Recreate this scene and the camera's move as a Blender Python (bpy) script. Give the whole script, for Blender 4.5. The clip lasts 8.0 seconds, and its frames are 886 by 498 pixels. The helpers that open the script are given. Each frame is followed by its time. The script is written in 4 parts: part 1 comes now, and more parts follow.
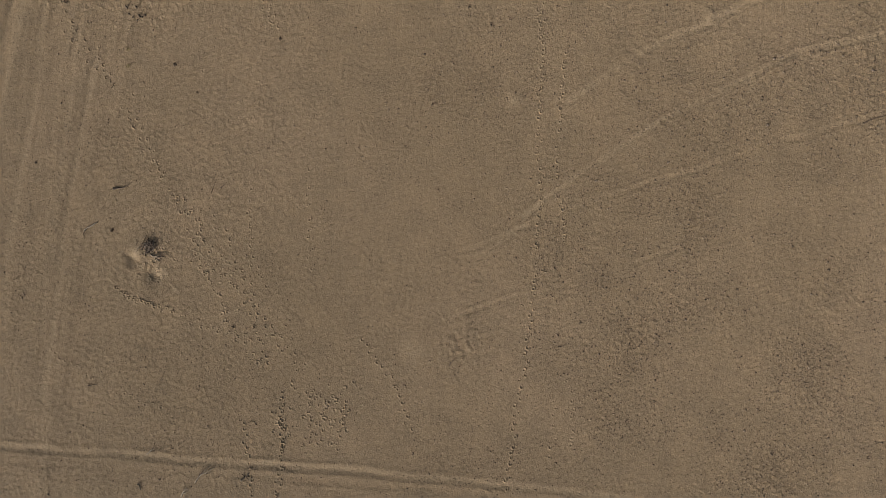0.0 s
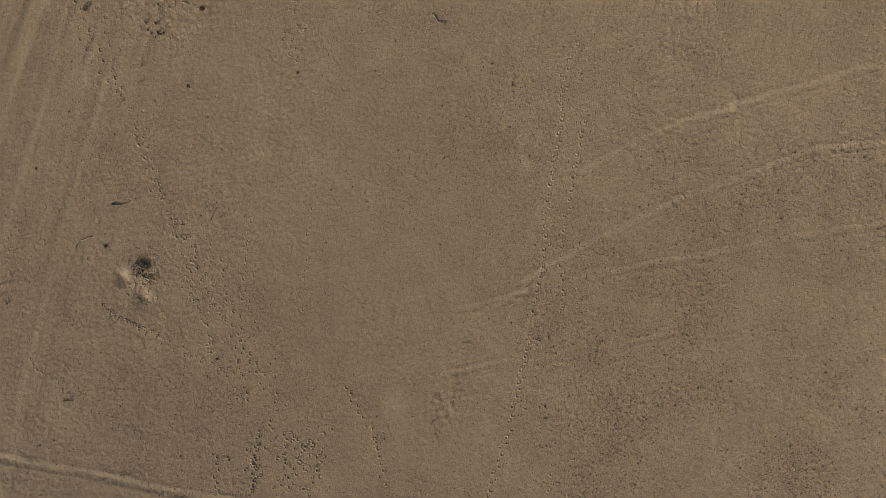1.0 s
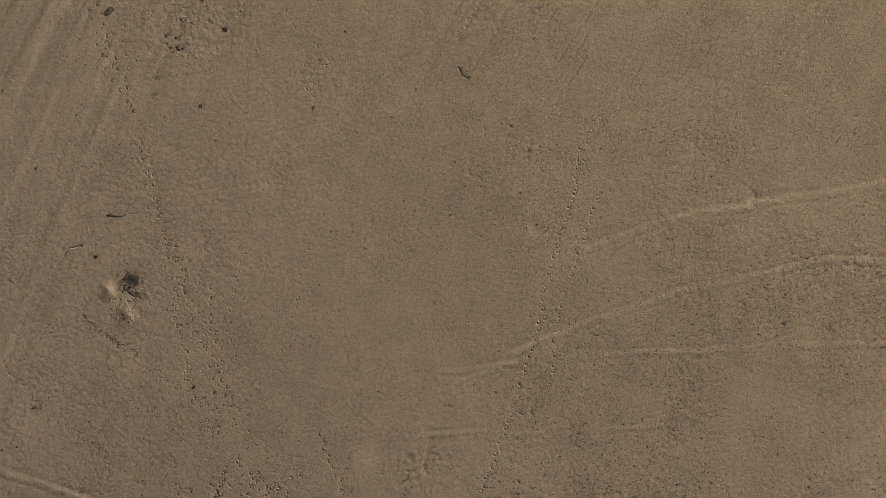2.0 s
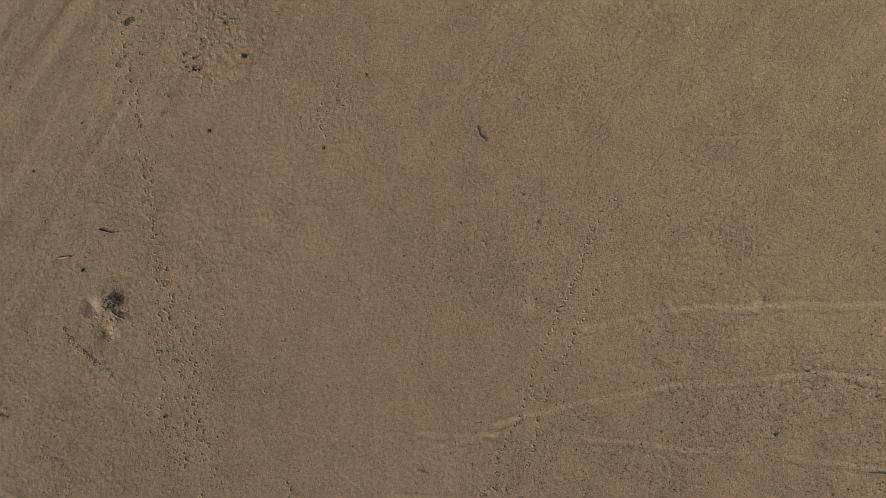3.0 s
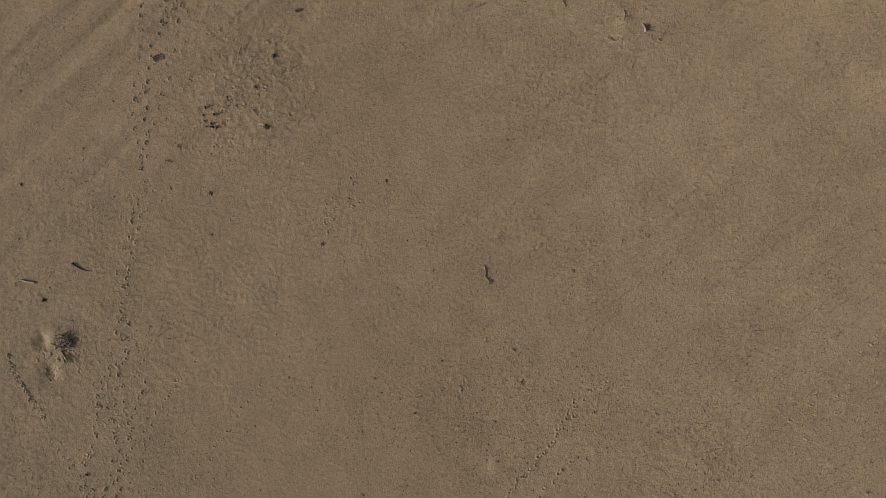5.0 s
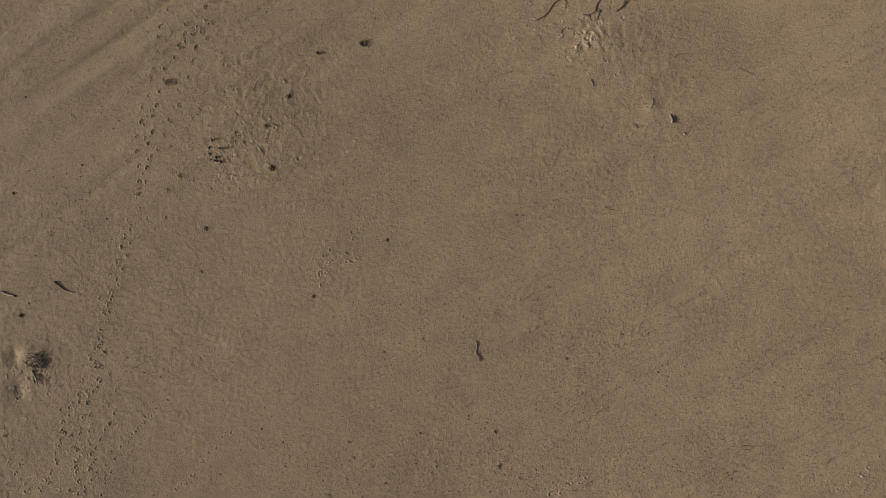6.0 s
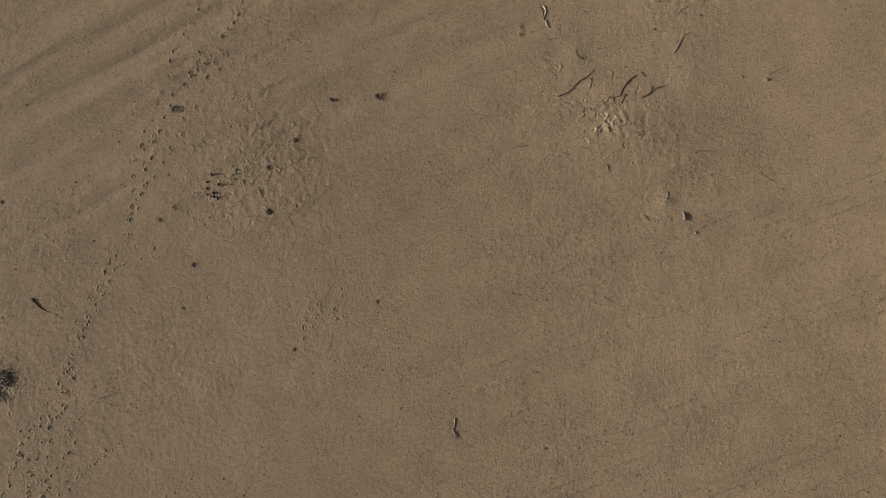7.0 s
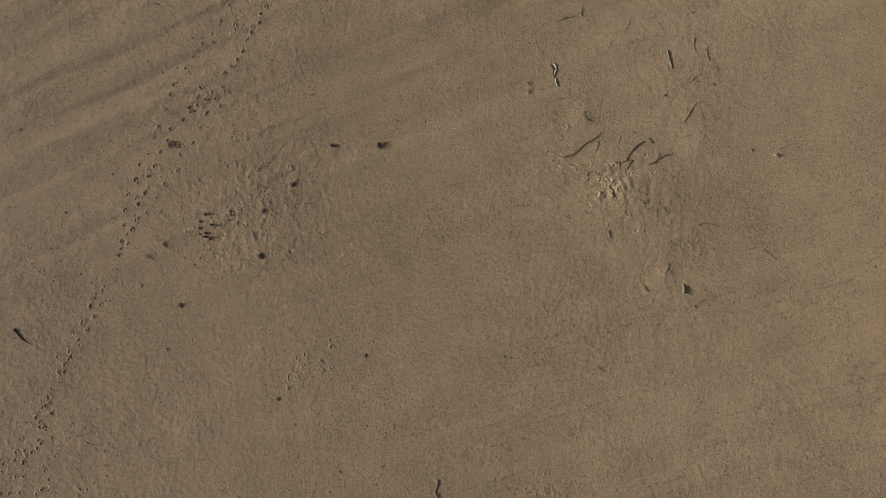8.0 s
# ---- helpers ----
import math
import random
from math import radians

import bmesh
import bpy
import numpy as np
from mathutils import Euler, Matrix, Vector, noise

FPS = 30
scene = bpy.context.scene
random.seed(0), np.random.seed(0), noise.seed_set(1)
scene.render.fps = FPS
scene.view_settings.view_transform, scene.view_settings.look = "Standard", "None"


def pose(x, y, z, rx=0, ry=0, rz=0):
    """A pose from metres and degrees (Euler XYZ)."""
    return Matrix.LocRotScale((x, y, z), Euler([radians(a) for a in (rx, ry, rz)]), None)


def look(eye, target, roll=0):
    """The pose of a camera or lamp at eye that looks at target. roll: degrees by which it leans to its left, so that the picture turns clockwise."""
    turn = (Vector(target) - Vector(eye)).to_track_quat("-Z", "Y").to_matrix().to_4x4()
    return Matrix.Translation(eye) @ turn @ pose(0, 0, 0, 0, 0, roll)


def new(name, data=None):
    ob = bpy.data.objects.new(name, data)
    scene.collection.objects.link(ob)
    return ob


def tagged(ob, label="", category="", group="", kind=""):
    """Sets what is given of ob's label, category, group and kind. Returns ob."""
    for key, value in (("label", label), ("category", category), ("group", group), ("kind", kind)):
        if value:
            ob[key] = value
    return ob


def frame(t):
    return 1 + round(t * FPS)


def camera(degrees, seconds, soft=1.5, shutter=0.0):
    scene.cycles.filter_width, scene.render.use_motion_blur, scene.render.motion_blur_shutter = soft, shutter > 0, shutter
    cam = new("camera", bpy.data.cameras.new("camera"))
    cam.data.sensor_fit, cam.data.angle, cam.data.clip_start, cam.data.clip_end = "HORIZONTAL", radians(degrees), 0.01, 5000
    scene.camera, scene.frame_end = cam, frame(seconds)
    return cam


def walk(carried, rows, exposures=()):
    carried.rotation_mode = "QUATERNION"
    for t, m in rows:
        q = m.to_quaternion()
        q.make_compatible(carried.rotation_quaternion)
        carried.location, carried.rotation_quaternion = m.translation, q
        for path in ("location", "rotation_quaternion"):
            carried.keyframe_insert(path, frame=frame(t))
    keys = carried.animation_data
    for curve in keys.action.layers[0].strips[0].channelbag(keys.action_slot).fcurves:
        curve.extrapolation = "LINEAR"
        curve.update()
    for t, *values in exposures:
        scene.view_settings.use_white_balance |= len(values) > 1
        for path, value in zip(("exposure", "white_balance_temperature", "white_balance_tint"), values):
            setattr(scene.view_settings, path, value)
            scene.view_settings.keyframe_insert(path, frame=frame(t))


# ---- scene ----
cam = camera(72.0, 8.0, soft=0.8)
walk(cam, [
    (0, pose(0.000, 0.000, 41.469, -0.083, 4.502, 0.000)),
    (0.5, pose(-0.115, 1.887, 41.126, 0.151, 4.368, 2.957)),
    (1, pose(-0.295, 3.768, 40.766, 0.437, 4.291, 6.446)),
    (1.5, pose(-0.521, 5.651, 40.291, 0.753, 4.254, 10.199)),
    (1.7, pose(-0.639, 6.403, 40.121, 0.886, 4.232, 11.707)),
    (3, pose(-2.022, 11.389, 38.851, 1.505, 4.096, 21.383)),
    (3.5, pose(-2.812, 13.320, 38.343, 1.608, 4.041, 25.154)),
    (4, pose(-3.607, 15.232, 37.843, 1.861, 4.032, 28.909)),
    (4.5, pose(-4.526, 17.095, 37.331, 2.224, 3.917, 32.647)),
    (4.7, pose(-4.918, 17.811, 37.111, 2.369, 3.841, 34.121)),
    (5.8, pose(-7.675, 21.416, 36.062, 2.880, 3.366, 42.262)),
    (6, pose(-8.196, 22.022, 35.867, 3.013, 3.285, 43.688)),
    (6.5, pose(-9.520, 23.456, 35.424, 3.317, 3.036, 47.318)),
    (7, pose(-10.955, 24.882, 34.946, 3.544, 2.838, 50.993)),
    (7.5, pose(-12.535, 26.221, 34.405, 3.584, 2.512, 54.338)),
    (7.6, pose(-12.890, 26.513, 34.416, 3.540, 2.494, 54.414)),
    (7.7, pose(-13.120, 26.702, 34.423, 3.512, 2.482, 54.464)),
    (7.8, pose(-13.318, 26.865, 34.429, 3.488, 2.471, 54.506)),
    (7.9, pose(-13.475, 26.994, 34.434, 3.468, 2.463, 54.540)),
    (8, pose(-13.579, 27.079, 34.437, 3.455, 2.458, 54.562)),
])

# ---- light: low morning sun and clear sky ----
SUN_EL, SUN_AZ = radians(19.0), radians(232.0)  # azimuth counted from +x towards +y
world = bpy.data.worlds.new("sky")
scene.world = world
world.use_nodes = True
wn = world.node_tree
sky = wn.nodes.new("ShaderNodeTexSky")
sky.sky_type = 'NISHITA'
sky.sun_disc = False
sky.sun_elevation = SUN_EL
sky.dust_density = 6.0
sky.ozone_density = 0.4
sky.sun_rotation = radians(90) - SUN_AZ
wn.links.new(sky.outputs[0], wn.nodes["Background"].inputs[0])
wn.nodes["Background"].inputs[1].default_value = 0.07
sun = new("sun", bpy.data.lights.new("sun", 'SUN'))
sun.data.energy = 4.0
sun.data.angle = radians(0.55)
sun.data.color = (1.0, 0.995, 0.955)
sun.matrix_world = look((60 * math.cos(SUN_AZ) * math.cos(SUN_EL), 60 * math.sin(SUN_AZ) * math.cos(SUN_EL), 60 * math.sin(SUN_EL)), (0, 0, 0))
scene.view_settings.exposure = 0.67


# ---- materials ----
def nodes_of(name, rough=0.95):
    m = bpy.data.materials.new(name)
    m.use_nodes = True
    nt = m.node_tree
    b = nt.nodes["Principled BSDF"]
    b.inputs["Roughness"].default_value = rough
    b.inputs["Specular IOR Level"].default_value = 0.15
    return m, nt, b


def noise_node(nt, vec, scale, detail=4.0, rough=0.55):
    n = nt.nodes.new("ShaderNodeTexNoise")
    n.inputs["Scale"].default_value = scale
    n.inputs["Detail"].default_value = detail
    n.inputs["Roughness"].default_value = rough
    nt.links.new(vec, n.inputs["Vector"])
    return n.outputs["Fac"]


def ramp(nt, fac, stops):
    r = nt.nodes.new("ShaderNodeValToRGB")
    els = r.color_ramp.elements
    els[0].position, els[0].color = stops[0][0], (*stops[0][1], 1)
    els[1].position, els[1].color = stops[-1][0], (*stops[-1][1], 1)
    for p, c in stops[1:-1]:
        els.new(p).color = (*c, 1)
    nt.links.new(fac, r.inputs[0])
    return r.outputs[0]


def mix(nt, fac, a, b, kind='MIX'):
    n = nt.nodes.new("ShaderNodeMix")
    n.data_type, n.blend_type = 'RGBA', kind
    if isinstance(fac, float):
        n.inputs[0].default_value = fac
    else:
        nt.links.new(fac, n.inputs[0])
    for k, v in ((6, a), (7, b)):
        if isinstance(v, tuple):
            n.inputs[k].default_value = (*v, 1)
        else:
            nt.links.new(v, n.inputs[k])
    return n.outputs[2]


def math_node(nt, op, a, b):
    n = nt.nodes.new("ShaderNodeMath")
    n.operation = op
    for k, v in enumerate((a, b)):
        if isinstance(v, float):
            n.inputs[k].default_value = v
        else:
            nt.links.new(v, n.inputs[k])
    return n.outputs[0]


def bump(nt, b, height, strength, distance, before=None):
    n = nt.nodes.new("ShaderNodeBump")
    n.inputs["Strength"].default_value = strength
    n.inputs["Distance"].default_value = distance
    nt.links.new(height, n.inputs["Height"])
    if before:
        nt.links.new(before, n.inputs["Normal"])
    nt.links.new(n.outputs[0], b.inputs["Normal"])
    return n.outputs[0]


def cells(nt, vec, scale):
    """A cell pattern: distance to the cell's middle, and a random number for each cell."""
    n = nt.nodes.new("ShaderNodeTexVoronoi")
    n.inputs["Scale"].default_value = scale
    nt.links.new(vec, n.inputs["Vector"])
    split = nt.nodes.new("ShaderNodeSeparateColor")
    nt.links.new(n.outputs["Color"], split.inputs[0])
    return n.outputs["Distance"], split.outputs


def attribute(nt, name):
    n = nt.nodes.new("ShaderNodeAttribute")
    n.attribute_name = name
    return n.outputs["Fac"]


def sand_material():
    m, nt, b = nodes_of("sand", 0.97)
    b.inputs["Diffuse Roughness"].default_value = 0.32
    vec = nt.nodes.new("ShaderNodeTexCoord").outputs["Object"]
    broad = ramp(nt, noise_node(nt, vec, 0.055, 3.0), [(0.3, (0.200, 0.147, 0.092)), (0.55, (0.220, 0.161, 0.102)), (0.75, (0.238, 0.174, 0.113))])
    patch = ramp(nt, noise_node(nt, vec, 0.5, 6.0, 0.62), [(0.3, (0.89, 0.90, 0.91)), (0.7, (1.09, 1.08, 1.07))])
    grain = ramp(nt, noise_node(nt, vec, 7.0, 5.0, 0.75), [(0.3, (0.80, 0.80, 0.80)), (0.7, (1.18, 1.17, 1.16))])
    speck = ramp(nt, noise_node(nt, vec, 15.0, 2.0, 0.6), [(0.33, (0.42, 0.42, 0.43)), (0.42, (1.0, 1.0, 1.0)), (0.60, (1.0, 1.0, 1.0)), (0.72, (1.28, 1.27, 1.25))])
    c = mix(nt, 1.0, broad, patch, 'MULTIPLY')
    loose_or_lit = attribute(nt, "loose_or_lit")
    c = mix(nt, loose_or_lit, c, (0.30, 0.228, 0.148))
    stones = attribute(nt, "grit")
    c = mix(nt, stones, c, mix(nt, 1.0, c, (0.95, 0.945, 0.94), 'MULTIPLY'))
    c = mix(nt, 1.0, c, grain, 'MULTIPLY')
    c = mix(nt, 1.0, c, speck, 'MULTIPLY')
    # grit: single dark and pale grains
    far, pick = cells(nt, vec, 8.0)
    near = math_node(nt, 'LESS_THAN', far, 0.28)
    c = mix(nt, math_node(nt, 'MULTIPLY', near, math_node(nt, 'GREATER_THAN', math_node(nt, 'ADD', pick[0], math_node(nt, 'MULTIPLY', stones, 0.2)), 0.90)), c, (0.100, 0.075, 0.053))
    c = mix(nt, math_node(nt, 'MULTIPLY', near, math_node(nt, 'GREATER_THAN', pick[1], 0.91)), c, (0.28, 0.215, 0.147))
    nt.links.new(c, b.inputs["Base Color"])
    # clods and crumbs: some cells of two cell patterns stand up
    # lumps come and go over a metre or two
    first = bump(nt, b, noise_node(nt, vec, 2.6, 5.0, 0.7), 0.30, 0.05)
    rough = ramp(nt, noise_node(nt, vec, 0.9, 4.0, 0.7), [(0.36, (0.15, 0.15, 0.15)), (0.66, (1.0, 1.0, 1.0))])
    rough = math_node(nt, 'ADD', rough, math_node(nt, 'MULTIPLY', stones, 0.5))
    rough = math_node(nt, 'ADD', rough, math_node(nt, 'MULTIPLY', attribute(nt, "crumbly"), 0.35))
    for scale, least, wide, distance in ((4.6, 0.45, 0.37, 0.11), (8.5, 0.4, 0.41, 0.085)):
        far, pick = cells(nt, vec, scale)
        tall = math_node(nt, 'MAXIMUM', math_node(nt, 'SUBTRACT', pick[0], least), 0.0)
        crumb = math_node(nt, 'MAXIMUM', math_node(nt, 'SUBTRACT', wide, far), 0.0)
        first = bump(nt, b, math_node(nt, 'MULTIPLY', math_node(nt, 'MULTIPLY', tall, crumb), rough), 0.9, distance, first)
    fine = math_node(nt, 'MULTIPLY', noise_node(nt, vec, 10.0, 3.0, 0.75), math_node(nt, 'ADD', math_node(nt, 'MULTIPLY', attribute(nt, "crumbly"), 0.25), 1.0))
    bump(nt, b, fine, 0.9, 0.042, first)
    return m


def wood_material(name, dark, light, streak=22.0):
    m, nt, b = nodes_of(name, 0.88)
    vec = nt.nodes.new("ShaderNodeTexCoord").outputs["Object"]
    n = noise_node(nt, vec, streak, 5.0, 0.7)
    c = ramp(nt, n, [(0.38, dark), (0.62, light)])
    blotch = ramp(nt, noise_node(nt, vec, 3.0, 3.0), [(0.3, (0.7, 0.7, 0.7)), (0.7, (1.2, 1.18, 1.15))])
    nt.links.new(mix(nt, 1.0, c, blotch, 'MULTIPLY'), b.inputs["Base Color"])
    bump(nt, b, n, 0.8, 0.015)
    return m


def pebble_material(name, stops):
    m, nt, b = nodes_of(name, 0.9)
    geo = nt.nodes.new("ShaderNodeNewGeometry")
    vec = nt.nodes.new("ShaderNodeTexCoord").outputs["Object"]
    c = ramp(nt, geo.outputs["Random Per Island"], stops)
    g = ramp(nt, noise_node(nt, vec, 30.0, 3.0), [(0.3, (0.75, 0.75, 0.75)), (0.7, (1.2, 1.2, 1.2))])
    nt.links.new(mix(nt, 1.0, c, g, 'MULTIPLY'), b.inputs["Base Color"])
    return m


SAND = sand_material()
WOOD_GREY = wood_material("weathered_wood", (0.05, 0.04, 0.031), (0.24, 0.195, 0.15), 13.0)
WOOD_PALE = wood_material("bleached_wood", (0.08, 0.065, 0.05), (0.42, 0.36, 0.285), 12.0)
WOOD_DARK = wood_material("charred_wood", (0.035, 0.027, 0.022), (0.15, 0.115, 0.09))
BARK = wood_material("brown_bark", (0.05, 0.036, 0.027), (0.16, 0.118, 0.086))
DUNG = wood_material("dry_dung", (0.045, 0.033, 0.024), (0.125, 0.092, 0.065), 14.0)
STONE_PALE = wood_material("pale_stone", (0.13, 0.10, 0.07), (0.25, 0.195, 0.14), 9.0)
STONE = wood_material("field_stone", (0.075, 0.06, 0.048), (0.21, 0.165, 0.125), 9.0)
GRASS = wood_material("dry_grass", (0.20, 0.16, 0.08), (0.36, 0.29, 0.16), 6.0)
PEBBLES = pebble_material("pebbles", [(0.0, (0.05, 0.039, 0.03)), (0.55, (0.12, 0.09, 0.065)), (0.9, (0.19, 0.143, 0.10)), (1.0, (0.27, 0.212, 0.15))])
CRUMBS = pebble_material("soil_crumbs", [(0.0, (0.05, 0.038, 0.028)), (0.7, (0.14, 0.105, 0.072)), (1.0, (0.26, 0.2, 0.14))])
PELLETS = pebble_material("pellets", [(0.0, (0.025, 0.019, 0.014)), (1.0, (0.085, 0.062, 0.045))])

# ---- the shape of the ground ----
rng = np.random.default_rng(7)
LATTICE = rng.random((512, 512)).astype(np.float32)


def value_noise(x, y, size, shift=0):
    """Smooth noise from -1 to 1 with cells of that size in metres."""
    x, y = np.asarray(x), np.asarray(y)
    if size < 1:  # small cells lie askew, each layer its own way
        c, d = math.cos(0.5 + 0.83 * shift), math.sin(0.5 + 0.83 * shift)
        x, y = x * c - y * d, x * d + y * c
    u, v = x / size + 17.3 * shift + 1000, y / size - 9.1 * shift + 1000
    i, j = np.floor(u).astype(np.int64), np.floor(v).astype(np.int64)
    f, g = u - i, v - j
    f, g = f * f * (3 - 2 * f), g * g * (3 - 2 * g)
    i0, i1, j0, j1 = i % 512, (i + 1) % 512, j % 512, (j + 1) % 512
    low = LATTICE[i0, j0] * (1 - f) + LATTICE[i1, j0] * f
    high = LATTICE[i0, j1] * (1 - f) + LATTICE[i1, j1] * f
    return 2 * (low * (1 - g) + high * g) - 1


def bell(x, y, cx, cy, r):
    return np.exp(-((x - cx) ** 2 + (y - cy) ** 2) / (r * r))


# low heaps: centre, radius, height, how loose and pale the sand is
HEAPS = [
    (-24.4, 19.3, 4.2, 0.12, 0.0), (-12.4, 37.6, 2.6, 0.15, 0.05), (-10.2, 38.6, 1.7, 0.08, 0.0),
    # the 0.7 and 0.65 spots paint the two hollows' sunlit far walls
    (-25.42, -0.72, 0.48, -0.15, 0.0), (-23.68, -1.95, 0.48, -0.16, 0.0), (-25.15, -0.35, 0.42, 0.05, 0.7), (-23.4, -1.65, 0.42, 0.05, 0.65), (-24.3, 0.05, 0.9, 0.05, 0.1),
    (1.6, 10.2, 0.55, 0.06, 0.35), (14.45, 15.35, 0.40, 0.05, 0.5), (-12.6, 37.4, 0.9, 0.05, 0.15), (-12.9, 42.0, 1.0, 0.08, 0.4), (-7.9, 36.4, 0.45, 0.08, 0.3),
    (-5.2, -6.8, 0.8, 0.05, 0.3), (-17.6, 37.9, 0.7, 0.10, 0.25), (-15.2, 43.2, 2.4, 0.10, 0.05),
]
# trodden, lumpy patches: centre, radius, height of the lumps
LUMPS = [(-24.0, 19.6, 5.0, 0.015), (-13.75, 36.7, 1.0, 0.022), (-12.9, 37.3, 1.4, 0.016), (-11.0, 38.0, 3.2, 0.011), (-15.0, 43.5, 3.5, 0.012), (-24.0, -0.8, 1.8, 0.022), (-1.6, -6.8, 1.8, 0.022)]
# stony spots: centre, radius
STONY = []


def stony(*spots):
    STONY.extend(spots)


stony((13.79, 1.47, 1.5), (17.56, 9.24, 1.2), (19.51, 13.26, 1.2), (13.43, 3.9, 1.0), (6.45, -1.53, 1.2), (8.12, 0.36, 0.9), (18.29, -14.63, 1.8), (15.06, -12.3, 1.6), (21.29, -7.37, 1.6), (9.78, -6.79, 1.5), (7.75, -11.35, 1.3))
stony((-1.69, -6.75, 1.0), (11.61, 8.6, 1.0), (6.63, 5.28, 0.8), (7.19, 6.78, 0.8), (22.35, -10.29, 1.6), (13.91, 2.18, 1.3), (12.51, -1.05, 1.2), (12.42, -3.65, 1.4), (10.29, -5.93, 1.8), (18.74, 0.91, 1.2), (11.52, 17.99, 1.2))
stony((21.99, -1.71, 1.6), (23.69, -3.54, 1.4), (14.73, 15.93, 0.6), (18.67, 11.48, 1.0), (-2.63, 24.46, 2.0), (-5.3, 23.44, 1.4), (-3.45, 28.32, 1.2), (2.33, 33.67, 1.5), (5.01, 37.52, 1.4), (2.46, 30.06, 1.2))
stony((-0.98, 29.09, 0.9), (-11.42, 39.15, 1.5), (-9.05, 39.72, 1.3), (-8.98, 41.98, 1.3), (-10.69, 37.44, 1.2), (-8.15, 38.27, 1.0), (-8.08, 45.94, 1.2))
stony((-24.0, 19.6, 3.2), (-22.6, 21.4, 2.0), (-24.4, 17.0, 1.6))
# wheel ruts: way, half width, depth, looseness
RUTS = []


def rut(*entry):
    RUTS.append(entry)


rut([(-38.07, -14.24), (-35.45, -14.34), (-31.13, -14.52), (-26.87, -14.65), (-22.68, -14.89), (-18.56, -15.14), (-14.49, -15.22), (-10.49, -15.31), (-6.54, -15.7)], 0.21, 0.044, 0.42)
rut([(-6.54, -15.7), (-2.65, -15.85), (1.18, -16.12)], 0.20, 0.030, 0.40)
rut([(1.18, -16.12), (4.96, -16.39), (8.68, -16.76), (12.35, -17.24)], 0.19, 0.016, 0.36)
rut([(4.95, 9.65), (6.81, 10.94), (9.04, 12.4), (10.87, 13.48), (12.7, 14.18), (14.51, 14.95), (16.3, 15.64)], 0.19, 0.019, 0.48)
rut([(14.51, 15.16), (16.18, 15.73), (18.81, 16.79), (20.44, 17.42), (22.63, 18.33), (24.94, 19.24)], 0.19, 0.015, 0.32)
rut([(2.12, 1.96), (3.63, 3.21), (6.44, 5.28), (9.04, 6.95), (11.24, 8.41), (13.06, 9.32), (15.23, 10.39), (17.38, 11.46), (19.51, 12.59), (21.27, 13.03), (23.02, 13.35), (25.39, 13.83)], 0.18, 0.022, 0.36)
rut([(-2.24, -0.35), (-0.8, 0.12), (0.6, 0.69), (2.52, 1.5)], 0.15, 0.020, 0.25)
rut([(5.12, 2.55), (7.2, 3.28), (10.33, 4.16), (13.08, 4.93), (15.43, 5.77), (17.09, 6.41)], 0.18, 0.015, 0.15)
rut([(19.16, 6.92), (21.63, 7.62), (24.07, 8.24), (25.39, 8.62), (27.18, 9.06)], 0.18, 0.020, 0.12)
rut([(-3.23, -5.03), (0.03, -4.04), (2.31, -3.26), (5.33, -2.48)], 0.17, 0.013, 0.07)
rut([(9.42, -0.99), (11.14, -0.46), (12.66, 0.09)], 0.14, 0.024, 0.05)
rut([(-1.87, -4.49), (-0.09, -3.87), (1.69, -3.25)], 0.14, 0.026, 0.05)
rut([(-1.46, -1.52), (-0.84, -0.72), (-0.03, -0.0), (1.7, 0.89)], 0.14, 0.020, 0.15)
rut([(-28.04, 13.69), (-28.42, 12.09), (-28.97, 9.27), (-30.17, 3.83), (-30.95, -2.05), (-31.64, -7.33), (-32.2, -11.0)], 0.22, 0.01, 0.22)
rut([(-32.17, 17.86), (-32.3, 13.8), (-33.78, 5.69), (-34.65, 0.8), (-35.44, -4.93)], 0.3, 0.01, 0.22)
rut([(-29.61, 12.92), (-30.34, 9.7), (-31.46, 0.79), (-32.41, -6.53)], 0.25, 0.008, 0.14)
rut([(6.26, 2.62), (8.48, 3.62), (11.42, 4.62), (13.05, 5.11)], 0.15, 0.014, 0.1)
rut([(-39.1, 9.46), (-38.06, 12.91), (-37.22, 16.06), (-36.39, 19.2), (-35.64, 22.8), (-35.02, 25.65), (-34.51, 27.76)], 0.24, 0.01, 0.12)
rut([(-36.06, 11.61), (-35.44, 14.48), (-34.55, 17.98), (-33.67, 21.47), (-32.51, 24.75), (-31.23, 28.75)], 0.24, 0.01, 0.12)
rut([(-27.72, 21.08), (-27.06, 24.25), (-26.32, 26.95), (-25.19, 30.18), (-24.59, 32.96)], 0.24, 0.01, 0.12)
rut([(-29.94, 20.57), (-29.35, 24.22), (-28.07, 27.37), (-27.72, 29.54)], 0.24, 0.01, 0.12)
rut([(-48, -15.3), (-35.5, -15.4), (-24.8, -15.7), (-14.5, -16.1), (-4.2, -16.55), (8.7, -17.6), (30, -19.3)], 0.19, 0.010, 0.04)
rut([(-36.0, 26), (-37.9, 14.5), (-38.6, 4), (-40.0, -12)], 0.29, 0.019, 0.11)
rut([(-5.2, 20), (-2.0, 31), (1.7, 44), (3.5, 54)], 0.27, 0.011, 0.06)
rut([(-7.4, 19), (-4.5, 29.4), (-0.5, 45.8), (1.0, 54)], 0.27, 0.011, 0.06)
rut([(-1.5, 19), (1.6, 31), (5.2, 43)], 0.27, 0.010, 0.04)
rut([(-10.0, 22), (-8.0, 31), (-4.4, 43), (-3, 52)], 0.26, 0.009, 0.04)
